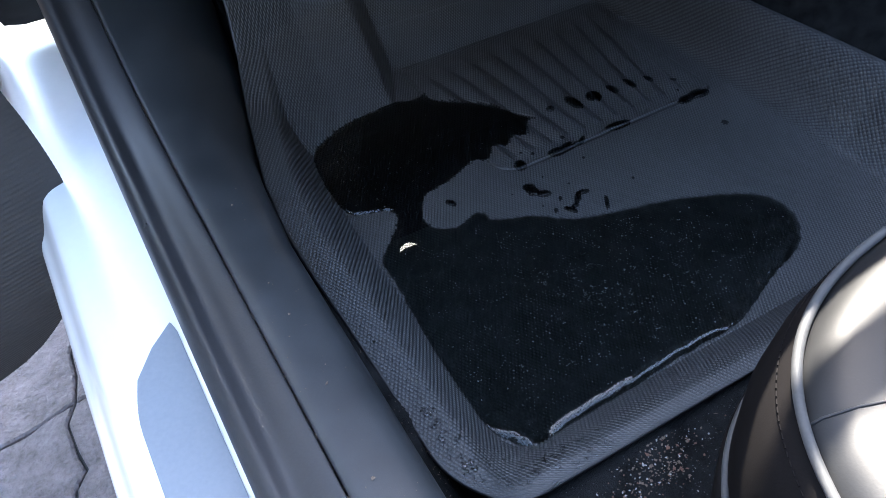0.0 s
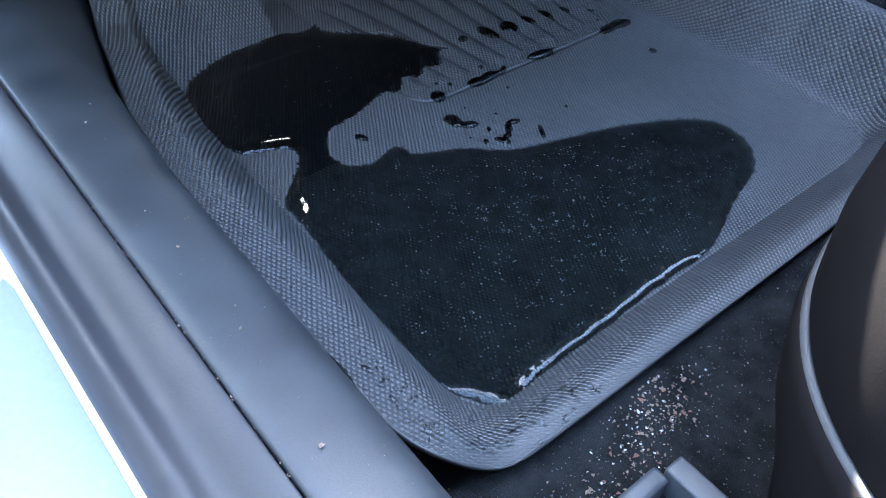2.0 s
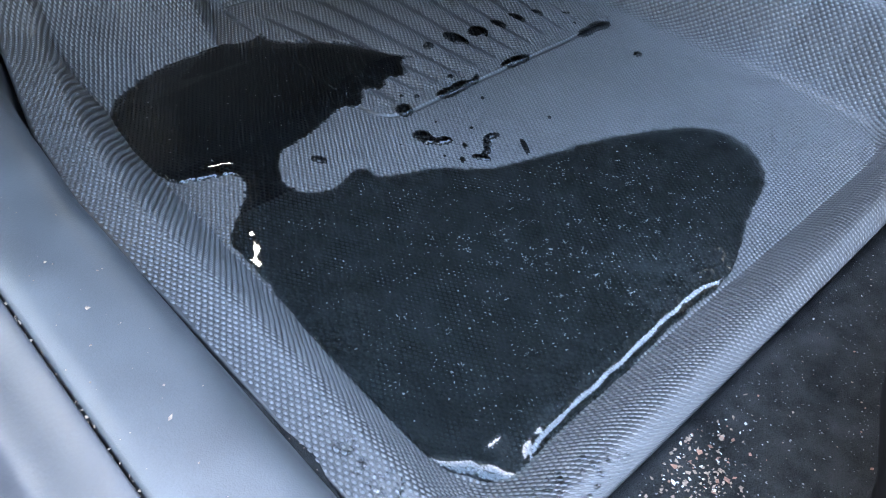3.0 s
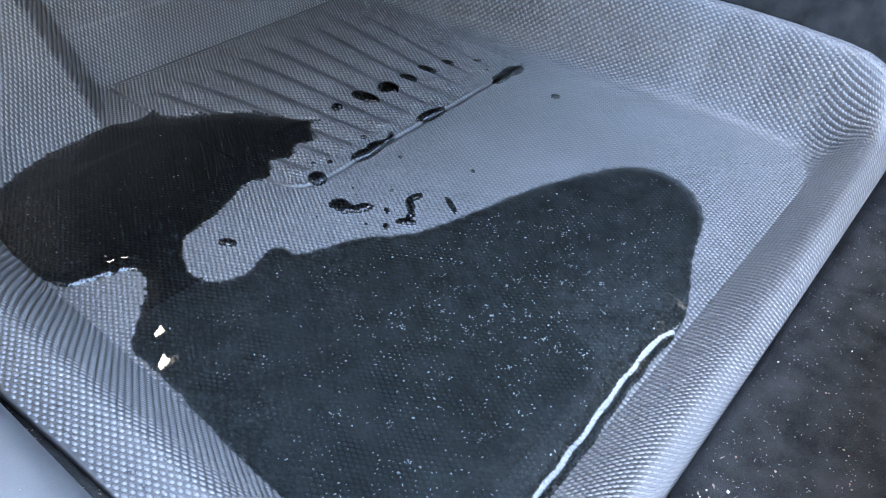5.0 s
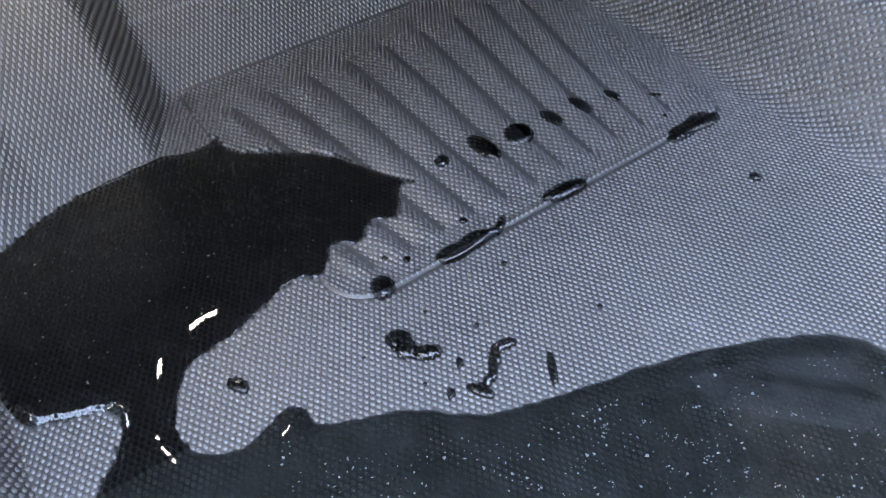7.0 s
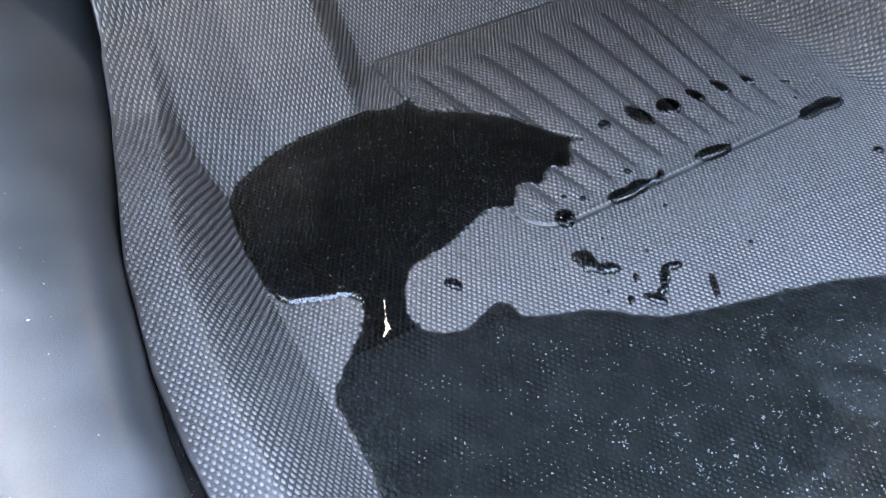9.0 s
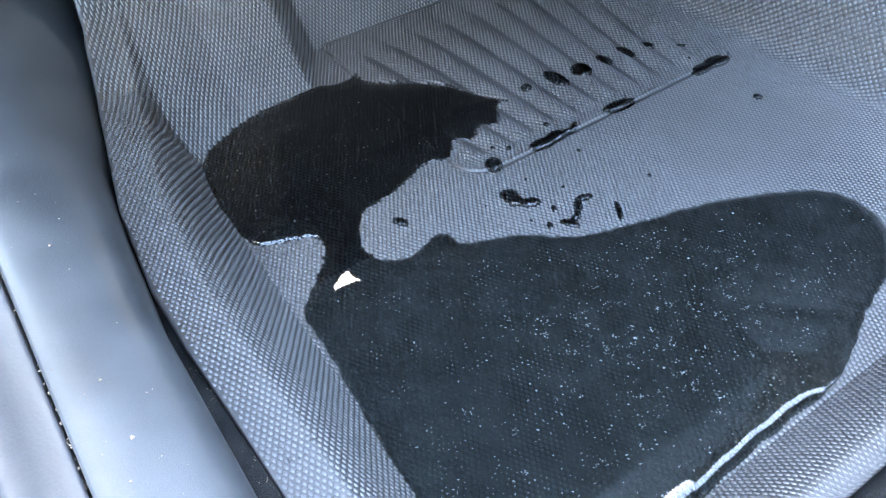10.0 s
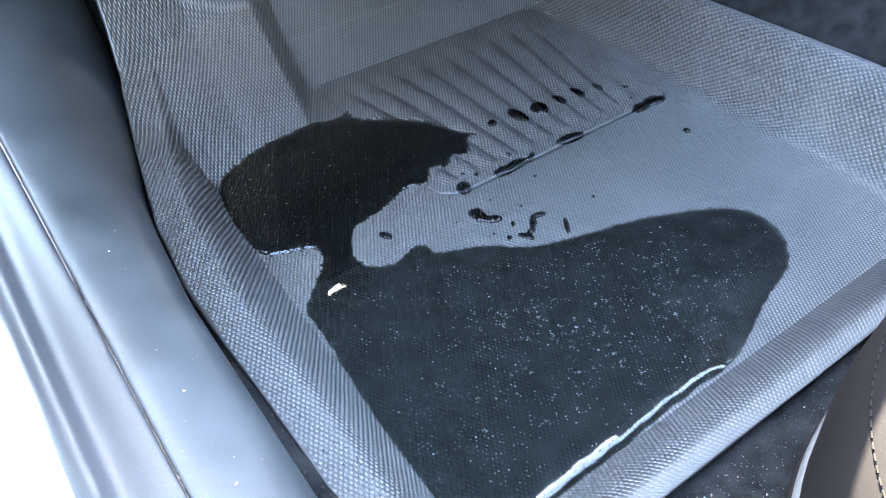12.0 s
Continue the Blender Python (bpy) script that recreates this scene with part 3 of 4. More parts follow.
def wet_film():
    """Thin wet patches over the studs of the rear corner's outer brim."""
    step = 0.0008
    gx, gy = np.meshgrid(np.arange(0.140, 0.300, step), np.arange(0.200, 0.380, step))
    rear = smooth(0.0, 0.004, gy - 0.2065) * smooth(0.0235, 0.019, gy - 0.2065) * smooth(0.298, 0.245, gx) * (gx > 0.172)
    left = smooth(0.003, 0.008, gx - mat_edge_left(gy)) * smooth(0.030, 0.022, gx - mat_edge_left(gy)) * smooth(0.375, 0.270, gy) * (gy > 0.212)
    corner = np.hypot(np.minimum(gx - 0.192, 0), np.minimum(gy - 0.252, 0))
    band = np.maximum(rear, left) * smooth(0.043, 0.038, corner)
    rough = np.array([noise.noise(Vector((x * 210, y * 210, 1.0))) + 0.6 * noise.noise(Vector((x * 560, y * 560, 5.0))) for x, y in zip(gx.ravel().tolist(), gy.ravel().tolist())]).reshape(gx.shape)
    over = np.where(band > 0, rough - 0.62 + 0.56 * band, -1.0)
    keep = over > 0
    rows, cols = gx.shape
    index = np.arange(rows * cols).reshape(rows, cols)
    quads = np.stack([index[:-1, :-1], index[:-1, 1:], index[1:, 1:], index[1:, :-1]], -1).reshape(-1, 4)
    quads = quads[keep.ravel()[quads].sum(1) >= 3]
    used = np.unique(quads)
    back = np.full(rows * cols, -1)
    back[used] = np.arange(len(used))
    x, y = gx.ravel()[used], gy.ravel()[used]
    base = mat_height(x, y, np.full(len(x), -1.0))
    upper = np.c_[x, y, base + 0.0002 + 0.0011 * np.sqrt(np.clip(over.ravel()[used] / 0.25, 0.0, 1.0))]
    lower = np.c_[x, y, base - 0.0008]
    faces, m = back[quads], len(used)
    edges = np.concatenate([faces[:, [k, (k + 1) % 4]] for k in range(4)])
    seen = {tuple(e) for e in edges.tolist()}
    rim = [(a, b) for a, b in seen if (b, a) not in seen]
    faces = faces.tolist() + (faces[:, ::-1] + m).tolist() + [(b, a, a + m, b + m) for a, b in sorted(rim)]
    data = bpy.data.meshes.new("wet_film")
    data.from_pydata(np.concatenate([upper, lower]).tolist(), [], faces)
    return tagged(link("wet_film", data, SPRAY, None), "wet patches of water on the mat's rear brim", "water film", kind="stuff")


wet_film()


# ---- silt under the water ----
def chips(name, spots, mat, seed):
    """Many small angular flakes as one mesh; each spot is x, y, z and a size."""
    rnd = np.random.RandomState(seed)
    corners = np.array([(1, 0, 0), (0, 1, 0), (-1, 0, 0), (0, -1, 0), (0, 0, 0.6), (0, 0, -0.3)], float)
    tris = np.array([(0, 1, 4), (1, 2, 4), (2, 3, 4), (3, 0, 4), (1, 0, 5), (2, 1, 5), (3, 2, 5), (0, 3, 5)])
    verts, faces = [], []
    for k, (x, y, z, size) in enumerate(spots):
        a = rnd.uniform(0, 6.28)
        c, s_ = math.cos(a), math.sin(a)
        p = corners * rnd.uniform(0.45, 1.35, (6, 3)) * size + rnd.uniform(-0.25, 0.25, (6, 3)) * size
        p[:, 1] *= rnd.uniform(0.45, 1.0)
        verts.append(np.stack([c * p[:, 0] - s_ * p[:, 1] + x, s_ * p[:, 0] + c * p[:, 1] + y, p[:, 2] + z], -1))
        faces.append(tris + 6 * k)
    data = bpy.data.meshes.new(name)
    data.from_pydata(np.concatenate(verts).tolist(), [], np.concatenate(faces).tolist())
    return link(name, data, mat, None, shade=False)


def silt_spots():
    rnd = random.Random(11)
    ij = np.array([(i, j) for i in range(50, 175) for j in range(80, 240)], float)
    xy = np.stack([(ij[:, 0] + 0.5 * (ij[:, 1] % 2)) * PITCH_U, (ij[:, 1] + 0.95) * PITCH_V / 2], -1)
    deep = inside_depth(xy, BRIM)
    spots, dull = [], []
    for (x, y), d in zip(xy.tolist(), deep.tolist()):
        if d < 0.012:
            continue
        cloud = noise.noise(Vector((x * 38, y * 38, 3.0))) + 0.6 * noise.noise(Vector((x * 110, y * 110, 8.0)))
        middle = math.exp(-(((x - 0.37) / 0.14) ** 2 + ((y - 0.34) / 0.09) ** 2))
        sparse = 0.22 if y > 0.50 else 1.0
        fall = -0.0065 * float(smooth(0.0, 0.085, np.array(d))) - 0.0008
        if rnd.random() < max(0.10, 0.36 + 2.8 * cloud) * (0.45 + 2.0 * middle) * sparse:
            spots.append((x + rnd.uniform(-6e-4, 6e-4), y + rnd.uniform(-6e-4, 6e-4), fall + 0.0004, rnd.choice((0.00025, 0.0003, 0.0004, 0.0005, 0.0006, 0.0007, 0.0010))))
        if rnd.random() < (0.10 + 0.9 * middle) * sparse:
            dull.append((x + rnd.uniform(-3e-4, 3e-4), y + rnd.uniform(-3e-4, 3e-4), fall + 0.0002, rnd.uniform(0.0004, 0.0010)))
    # a few clots of mud
    for _ in range(130):
        x, y = rnd.gauss(0.39, 0.07), rnd.gauss(0.34, 0.045)
        for _ in range(rnd.randint(3, 9)):
            p, q = x + rnd.gauss(0, 0.0013), y + rnd.gauss(0, 0.0010)
            d = float(inside_depth(np.array([(p, q)]), BRIM)[0])
            if d > 0.02:
                spots.append((p, q, -0.0065 * float(smooth(0.0, 0.085, np.array(d))) - 0.0004, rnd.uniform(0.0003, 0.0008)))
    return spots, dull


bright, dull = silt_spots()
tagged(chips("silt", bright, SILT, 3), "pale silt specks settled under the water", "silt", kind="stuff")
tagged(chips("mud", dull, MUD, 13), "thin grey mud settled between the studs under the water", "mud", kind="stuff")

# ---- the car body along the door opening ----
def run(a, b, n=60):
    return np.linspace(a, b, n)


SILL = rounded([(0.060, 0.040), (0.048, 0.056), (0.020, 0.053), (-0.020, 0.052), (-0.044, 0.050), (-0.052, 0.036), (-0.060, 0.010), (-0.070, -0.004),
                (-0.074, -0.030), (-0.070, -0.110), (-0.030, -0.150), (0.060, -0.150)])
door_sill = holder("door_sill", "white painted steel door sill of the car, clean and glossy", "door sill")
thick(sheet("panel", sweep(SILL, run(-1.0, 1.15, 12)), PAINT, door_sill), 0.002, 1.0)

SEAL_STRIP = rounded([(0.0245, 0.052), (0.0222, 0.060), (0.0222, 0.076), (0.0242, 0.087), (0.0290, 0.0935), (0.0345, 0.0955), (0.0395, 0.0938), (0.0440, 0.0928), (0.0500, 0.0942),
                      (0.0580, 0.0978), (0.0660, 0.1000), (0.0700, 0.1005), (0.0712, 0.1000), (0.0714, 0.0960), (0.0714, 0.0850)])
door_seal = holder("door_seal", "dark grey rubber weather seal along the door sill", "door seal")
pts = sweep(SEAL_STRIP, run(-1.0, 1.15, 90))
pts[..., 2] += 0.30 * smooth(0.60, 1.25, pts[..., 1]) ** 1.5
sheet("strip", pts, SEAL, door_seal)
# Flush dark disc; the shade inside the small hole is its colour.
bm = bmesh.new()
bmesh.ops.create_cone(bm, cap_ends=True, segments=14, radius1=0.0022, radius2=0.0018, depth=0.002, matrix=pose(0.0292, 0.545, 0.0935, 0, -35, 0))
part("hole", bm, DARK, door_seal, "small black disc standing for a dark hole")


def trim_points():
    ys = np.concatenate([np.linspace(-1.0, 0.4, 20), np.linspace(0.42, 1.1, 60)])
    across = [(0.0, 0.0850, 1.0), (0.0, 0.0970, 1.0), (0.006, 0.1000, 1.0), (0.04, 0.1010, 1.0), (0.15, 0.1017, 0.99), (0.30, 0.1018, 0.97), (0.48, 0.1014, 0.93), (0.64, 0.1004, 0.86),
              (0.78, 0.0985, 0.77), (0.88, 0.0945, 0.66), (0.945, 0.0880, 0.55), (0.98, 0.0770, 0.45), (1.0, 0.0560, 0.3), (1.0, -0.0200, 0.0)]
    rows = []
    for y in ys:
        up = 0.30 * float(smooth(0.60, 1.25, np.array(y))) ** 1.5
        inner = float(np.interp(y, (0.2, 0.47, 0.55, 0.61, 0.75, 0.88, 1.1), (0.128, 0.130, 0.138, 0.146, 0.183, 0.204, 0.222)))
        fall = 0.026 * float(smooth(0.48, 0.72, np.array(y)))
        rows.append([(0.0722 + a * (inner - 0.0722), y, z + up * lift - fall * float(smooth(0.40, 1.0, np.array(a)))) for a, z, lift in across])
    return np.array(rows)


sill_trim = holder("sill_trim", "dark grey plastic sill trim panel with a dusty seam, sweeping up to the kick panel", "trim panel")
sheet("panel", trim_points(), TRIM, sill_trim)


def plate_outline():
    pts = [(0.0185, -0.75)] + [(0.0185, 0.455)]
    for a in np.linspace(0, 1, 6):
        pts.append((0.0185 - 0.003 * a, 0.455 + 0.012 * math.sin(a * math.pi / 2)))
    pts += [(-0.004, 0.449), (-0.022, 0.424)]
    for a in np.linspace(0, 1, 6):
        pts.append((-0.022 - 0.009 * math.sin(a * math.pi / 2), 0.424 - 0.05 * a))
    pts.append((-0.031, -0.75))
    return pts


scuff_plate = holder("scuff_plate", "silver-blue scuff plate with dark lettering stuck on the white sill", "scuff plate")
part("plate", flat_piece(plate_outline(), 0.0520, 0.0545), FOIL, scuff_plate, shade=False)


def stroke(parent, x, y, length, turn):
    bm = bmesh.new()
    box(bm, (-length / 2, -0.0006, 0.0545), (length / 2, 0.0006, 0.0548), turn=pose(x, y, 0, 0, 0, turn))
    return part("mark", bm, INK, parent, "thin dark printed stroke", shade=False)


LETTER = [(-0.013, 0.2765), (-0.001, 0.2775), (-0.009, 0.2635), (0.001, 0.2550), (-0.006, 0.2530)]
for p, q in zip(LETTER[:-1], LETTER[1:]):
    stroke(scuff_plate, (p[0] + q[0]) / 2, (p[1] + q[1]) / 2, math.dist(p, q) + 0.0012, math.degrees(math.atan2(q[1] - p[1], q[0] - p[0])))

# ---- carpet floor, tunnel and the enclosing cabin ----
def carpet_floor():
    xs, ys = np.linspace(0.125, 0.86, 150), np.linspace(-1.0, 1.2, 220)
    x, y = np.meshgrid(xs, ys)
    under = smooth(0.212, 0.232, y) * smooth(0.145, 0.165, x)
    z = 0.008 - 0.030 * under + 0.0015 * np.sin(x * 60) * np.cos(y * 47) + 0.040 * smooth(0.165, 0.140, x) * smooth(0.20, 0.30, y)
    z = z + 0.85 * np.maximum(y - 0.82, 0) + 2.2 * np.maximum(x - mat_edge_right(y) + 0.03, 0)
    return sheet("floor", np.stack([x, y, z], -1), CARPET)


tagged(carpet_floor(), "black needle-felt car carpet with crumbs and dust", "carpet", kind="structure")
bm = bmesh.new()
box(bm, (0.85, -1.0, 0.08), (1.06, 1.06, 0.36), 0.02)
tunnel = tagged(part("center_console", bm, DARK, None), "dark plastic centre console between the front seats", "console")

# its lower edge is drawn forward over the driver's knees, and higher beside the door
DASH = [(0.385, 0.591), (0.385, 0.360), (0.395, 0.346), (0.460, 0.332), (0.700, 0.324), (1.25, 0.324), (1.25, 0.591)]
DASH_END = [(0.500, 0.602), (0.500, 0.455), (0.510, 0.430), (0.580, 0.385), (0.680, 0.372), (1.07, 0.372), (1.07, 0.602)]
dashboard = holder("dashboard", "dark plastic dashboard with grey lower panels over the footwell", "dashboard")
for name, line, x0, x1 in (("knee_panel", DASH, 0.25, 0.70), ("end_panel", DASH_END, 0.05, 0.248)):
    bm = bmesh.new()
    ends = [[bm.verts.new((x, y, z)) for y, z in line] for x in (x0, x1)]
    bm.faces.new(ends[0])
    bm.faces.new(ends[1][::-1])
    for k in range(len(line)):
        bm.faces.new((ends[0][k], ends[0][k - 1], ends[1][k - 1], ends[1][k]))
    part(name, bm, DARK, dashboard, shade=False)
# the centre stack stands out towards the passenger's side
CENTRE = [(0.702, 0.505), (0.835, 0.505), (1.005, 0.325), (1.69, 0.325)]
part("centre_stack", flat_piece(CENTRE + [(1.69, 1.25), (0.702, 1.25)], 0.355, 0.548), DARK, dashboard, shade=False)
for (ax, ay), (bx, by) in zip(CENTRE[1:-1], CENTRE[2:]):
    for z0, z1 in ((0.362, 0.440), (0.462, 0.540)):
        bm = bmesh.new()
        length = math.hypot(bx - ax, by - ay)
        box(bm, (0.004, -0.007, z0), (length - 0.004, 0.004, z1), 0.003, turn=pose(ax, ay, 0, 0, 0, math.degrees(math.atan2(by - ay, bx - ax))))
        part("fascia", bm, FASCIA, dashboard, "smooth grey plastic panel")
footwell_lamp = holder("footwell_lamp", "small lit white lamp under the dashboard", "lamp")
bm = bmesh.new()
box(bm, (0.326, 0.722, 0.312), (0.376, 0.766, 0.328), 0.003)
part("housing", bm, DARK, footwell_lamp)
bm = bmesh.new()
box(bm, (0.337, 0.729, 0.308), (0.367, 0.757, 0.3125), 0.0015)
part("lens", bm, LAMP, footwell_lamp, "glowing white lens")
bm = bmesh.new()
box(bm, (0.08, 1.08, -0.10), (1.80, 1.14, 0.70))
tagged(part("wall_front", bm, DARK, None, shade=False), "dark felt bulkhead closing the footwell", "bulkhead", kind="structure")
# Out-of-view front body, added to keep the sun off the paving.
bm = bmesh.new()
box(bm, (0.06, 1.16, -0.16), (1.76, 2.20, 0.66), 0.06)
tagged(part("front_body", bm, PAINT, None), "white painted bonnet and wing of the car", "car body")
bm = bmesh.new()
for lo, hi in (((1.70, -1.4, -0.10), (1.80, 1.14, 0.60)), ((1.70, 0.52, 0.60), (1.80, 1.14, 1.12)), ((1.70, -0.46, 0.60), (1.80, -0.36, 1.12)), ((1.70, -1.4, 0.60), (1.80, -1.24, 1.12))):
    box(bm, lo, hi)
tagged(part("wall_right", bm, DARK, None, shade=False), "dark door panels and pillars on the far side of the cabin", "panel", kind="structure")
bm = bmesh.new()
for lo, hi in (((0.14, -1.4, -0.10), (1.70, -1.32, 0.66)), ((0.14, -1.4, 0.66), (0.30, -1.32, 1.12)), ((1.54, -1.4, 0.66), (1.70, -1.32, 1.12))):
    box(bm, lo, hi)
tagged(part("wall_back", bm, DARK, None, shade=False), "dark seat row and pillars behind the front seats", "panel", kind="structure")
for name, lo, hi in (("window_1", (1.745, -0.37, 0.59), (1.749, 0.53, 1.12)), ("window_2", (1.745, -1.25, 0.59), (1.749, -0.45, 1.12)), ("window_3", (0.29, -1.362, 0.65), (1.55, -1.358, 1.12))):
    bm = bmesh.new()
    box(bm, lo, hi)
    pane = tagged(part(name, bm, GLASS, None, shade=False), "lightly tinted car window glass", "window", kind="structure")
    pane.visible_shadow = False
bm = bmesh.new()
box(bm, (1.04, -1.32, -0.06), (1.70, 1.08, -0.02))
tagged(part("floor_right", bm, CARPET, None, shade=False), "black carpet of the passenger footwell", "carpet", kind="structure")
# Unseen roof frame; its gaps are placed to steer sun and sky light.
bm = bmesh.new()
for lo, hi in (((0.08, 0.718, 1.12), (0.655, 0.768, 1.14)), ((0.655, 0.718, 1.12), (1.78, 0.748, 1.14)), ((0.95, 0.17, 1.12), (1.78, 0.718, 1.16)), ((0.08, -1.4, 1.12), (0.12, 0.718, 1.16)), ((1.66, -1.4, 1.12), (1.78, 0.17, 1.16)), ((0.12, -1.4, 1.12), (1.66, -0.42, 1.16))):
    box(bm, lo, hi, 0.008)
tagged(part("ceiling", bm, LINER, None), "unseen dark grey headliner round the open glass roof, cut to steer light", "headliner", kind="structure")
# Out of view; the upper block is added to cut left sky light.
bm = bmesh.new()
box(bm, (-0.03, 0.92, 0.10), (0.19, 1.14, 0.74), 0.03)
box(bm, (-0.03, 0.74, 0.30), (0.10, 0.93, 0.80), 0.03)
tagged(part("wall_left", bm, DARK, None), "unseen dark hinge pillar beside the footwell, placed to block sky light", "pillar", kind="structure")

# Unseen long pillar added to keep rear-left sky off the footwell.
bm = bmesh.new()
box(bm, (-0.03, -1.4, 0.06), (0.09, -0.24, 1.10), 0.02)
tagged(part("wall_rear_left", bm, DARK, None), "unseen dark pillar wall behind the door opening, added to block light", "pillar", kind="structure")


# Added wall out of view, kept dark, to block low sky from the left.
bm = bmesh.new()
box(bm, (-2.1, -6.0, -0.33), (-1.85, 6.0, 1.5))
tagged(part("wall_sky_block", bm, BLOCKER, None, shade=False), "unseen dark grey wall added to block low sky light", "wall", kind="structure")


# ---- the seat ----
def seat_ring(side, front, z, n=120):
    """A rounded outline of the cushion, drawn in at its sides and its front."""
    a = np.linspace(0, 2 * math.pi, n, endpoint=False)
    cx, cy, hx, hy = 0.500, -0.19, 0.303 - side, 0.350 - front
    e = 0.5
    c, s_ = np.cos(a), np.sin(a)
    return np.stack([cx + hx * np.sign(c) * np.abs(c) ** e, cy + hy * np.sign(s_) * np.abs(s_) ** e, np.full(n, z)], -1)


def seat():
    ob = holder("driver_seat", "black leather driver seat with pale piping along the cushion", "car seat")
    skirt = [(-0.012, 0.042, 0.035), (-0.016, 0.028, 0.09), (-0.014, 0.011, 0.125), (-0.010, 0.005, 0.148), (-0.009, 0.005, 0.158)]
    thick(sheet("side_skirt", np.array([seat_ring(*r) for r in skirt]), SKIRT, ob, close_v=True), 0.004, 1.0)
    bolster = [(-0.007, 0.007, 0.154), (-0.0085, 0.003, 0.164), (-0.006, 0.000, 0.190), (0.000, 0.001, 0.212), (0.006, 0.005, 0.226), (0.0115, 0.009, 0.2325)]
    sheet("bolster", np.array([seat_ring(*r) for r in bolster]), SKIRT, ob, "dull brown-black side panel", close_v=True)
    crown = [(0.0122, 0.0095, 0.2300), (0.018, 0.015, 0.2385), (0.030, 0.027, 0.2440), (0.055, 0.052, 0.2455), (0.12, 0.10, 0.238), (0.20, 0.18, 0.231), (0.285, 0.327, 0.229)]
    sheet("cushion", np.array([seat_ring(*r) for r in crown]), LEATHER, ob, close_v=True)
    for side, front, z, r in ((0.0120, 0.0090, 0.2350, 0.0027), (-0.0095, 0.0040, 0.158, 0.0024)):
        ring = seat_ring(side, front, z, 160)
        sheet("piping", tube(np.concatenate([ring, ring[:1]])[::-1], r), PIPING, ob, "pale grey leather piping", close_v=True)
    # a line of stitches beside the upper piping
    ring = seat_ring(0.0052, 0.0042, 0.2255, 480)
    ring = np.concatenate([ring, ring[:1]])
    far = np.r_[0, np.cumsum(np.linalg.norm(np.diff(ring, axis=0), axis=1))]
    bm = bmesh.new()
    for at in np.arange(0, far[-1] - 0.004, 0.0046):
        p, q = (Vector([float(np.interp(at + d, far, ring[:, k])) for k in range(3)]) for d in (0.0, 0.0030))
        if p.y > -0.25 and p.x < 0.62:
            box(bm, (-(q - p).length * 0.5, -0.00035, -0.0004), ((q - p).length * 0.5, 0.00030, 0.00015), turn=Matrix.Translation((p + q) / 2) @ pose(0, 0, 0, 0, 0, math.degrees(math.atan2(q.y - p.y, q.x - p.x))))
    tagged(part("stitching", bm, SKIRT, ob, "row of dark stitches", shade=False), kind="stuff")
    # Backrest out of view, added to block rear light from the foot rest.
    bm = bmesh.new()
    box(bm, (0.25, -0.06, 0.0), (0.75, 0.06, 0.66), 0.045, turn=pose(0, -0.47, 0.22, 12))
    part("backrest", bm, LEATHER, ob)
    # the seam across the cushion
    seam = []
    for a in np.linspace(0, 1, 60) ** 1.5:
        x, y = 0.246 + 0.45 * a, 0.087 - 0.20 * a + 0.26 * a * a
        inset = next(k for k in np.linspace(0.009, 0.30, 600) if abs((0.5 - x) / (0.303 - k)) ** 4 + abs((y + 0.19) / (0.353 - k)) ** 4 >= 0.999)
        seam.append((x, y, float(np.interp(inset, [r[0] for r in crown], [r[2] for r in crown]))))
    sheet("seam", tube(seam, 0.0008, 6), DARK, ob, "thin dark seam", close_v=True)
    return ob


seat()


def seat_rail():
    ob = holder("seat_rail", "grey plastic seat rail end cover on the dirty carpet", "seat rail")
    for x, half, front, top in ((0.2215, 0.0062, 0.1425, 0.028), (0.2570, 0.0072, 0.1465, 0.030)):
        bm = bmesh.new()
        box(bm, (x - half, -0.30, -0.02), (x + half, front, top), 0.002)
        part("cheek", bm, GREY, ob)
    bm = bmesh.new()
    box(bm, (0.2105, 0.1405, -0.02), (0.2485, 0.1520, 0.0285), 0.003)
    part("front_cap", bm, GREY, ob)
    bm = bmesh.new()
    box(bm, (0.2285, -0.30, -0.01), (0.2485, 0.138, 0.006), 0.001)
    part("channel", bm, DARK, ob, "dark floor of the rail")
    for x, half in ((0.2335, 0.0011), (0.2425, 0.0016)):
        bm = bmesh.new()
        box(bm, (x - half, -0.30, 0.004), (x + half, 0.128, 0.010), 0.0006)
        part("runner", bm, STEEL, ob, "bare steel runner")
    bm = bmesh.new()
    bmesh.ops.create_cone(bm, cap_ends=True, segments=18, radius1=0.0042, radius2=0.0036, depth=0.008, matrix=Matrix.Translation((0.2382, 0.112, 0.009)))
    part("bolt", bm, STEEL, ob, "small steel bolt")
    return ob


seat_rail()


# ---- the open door and the paving outside ----
def crumb_spots(seed, many, few, sizes):
    rnd = random.Random(seed)
    spots = []
    for _ in range(many):
        x, y = rnd.gauss(0.288, 0.028), rnd.gauss(0.168, 0.013)
        if rnd.random() < 0.4:
            x, y = rnd.uniform(0.165, 0.30), rnd.gauss(0.172, 0.014)
        x, y = x + 0.3 * (y - 0.165), y + 0.25 * (x - 0.25)
        if 0.14 < x < 0.5 and 0.06 < y < 0.196:
            spots.append((x, y, 0.010, rnd.choice(sizes)))
    for _ in range(few):
        spots.append((rnd.uniform(0.14, 0.74), rnd.uniform(0.06, 0.197), 0.010, rnd.choice(sizes) * 0.6))
    return spots


def lint_spots():
    rnd = random.Random(21)
    spots = []
    for _ in range(3200):
        x, y = rnd.uniform(0.14, 0.78), rnd.uniform(0.05, 0.199)
        spots.append((x, y, 0.0095, rnd.choice((0.0003, 0.0004, 0.0005, 0.0007))))
    return spots


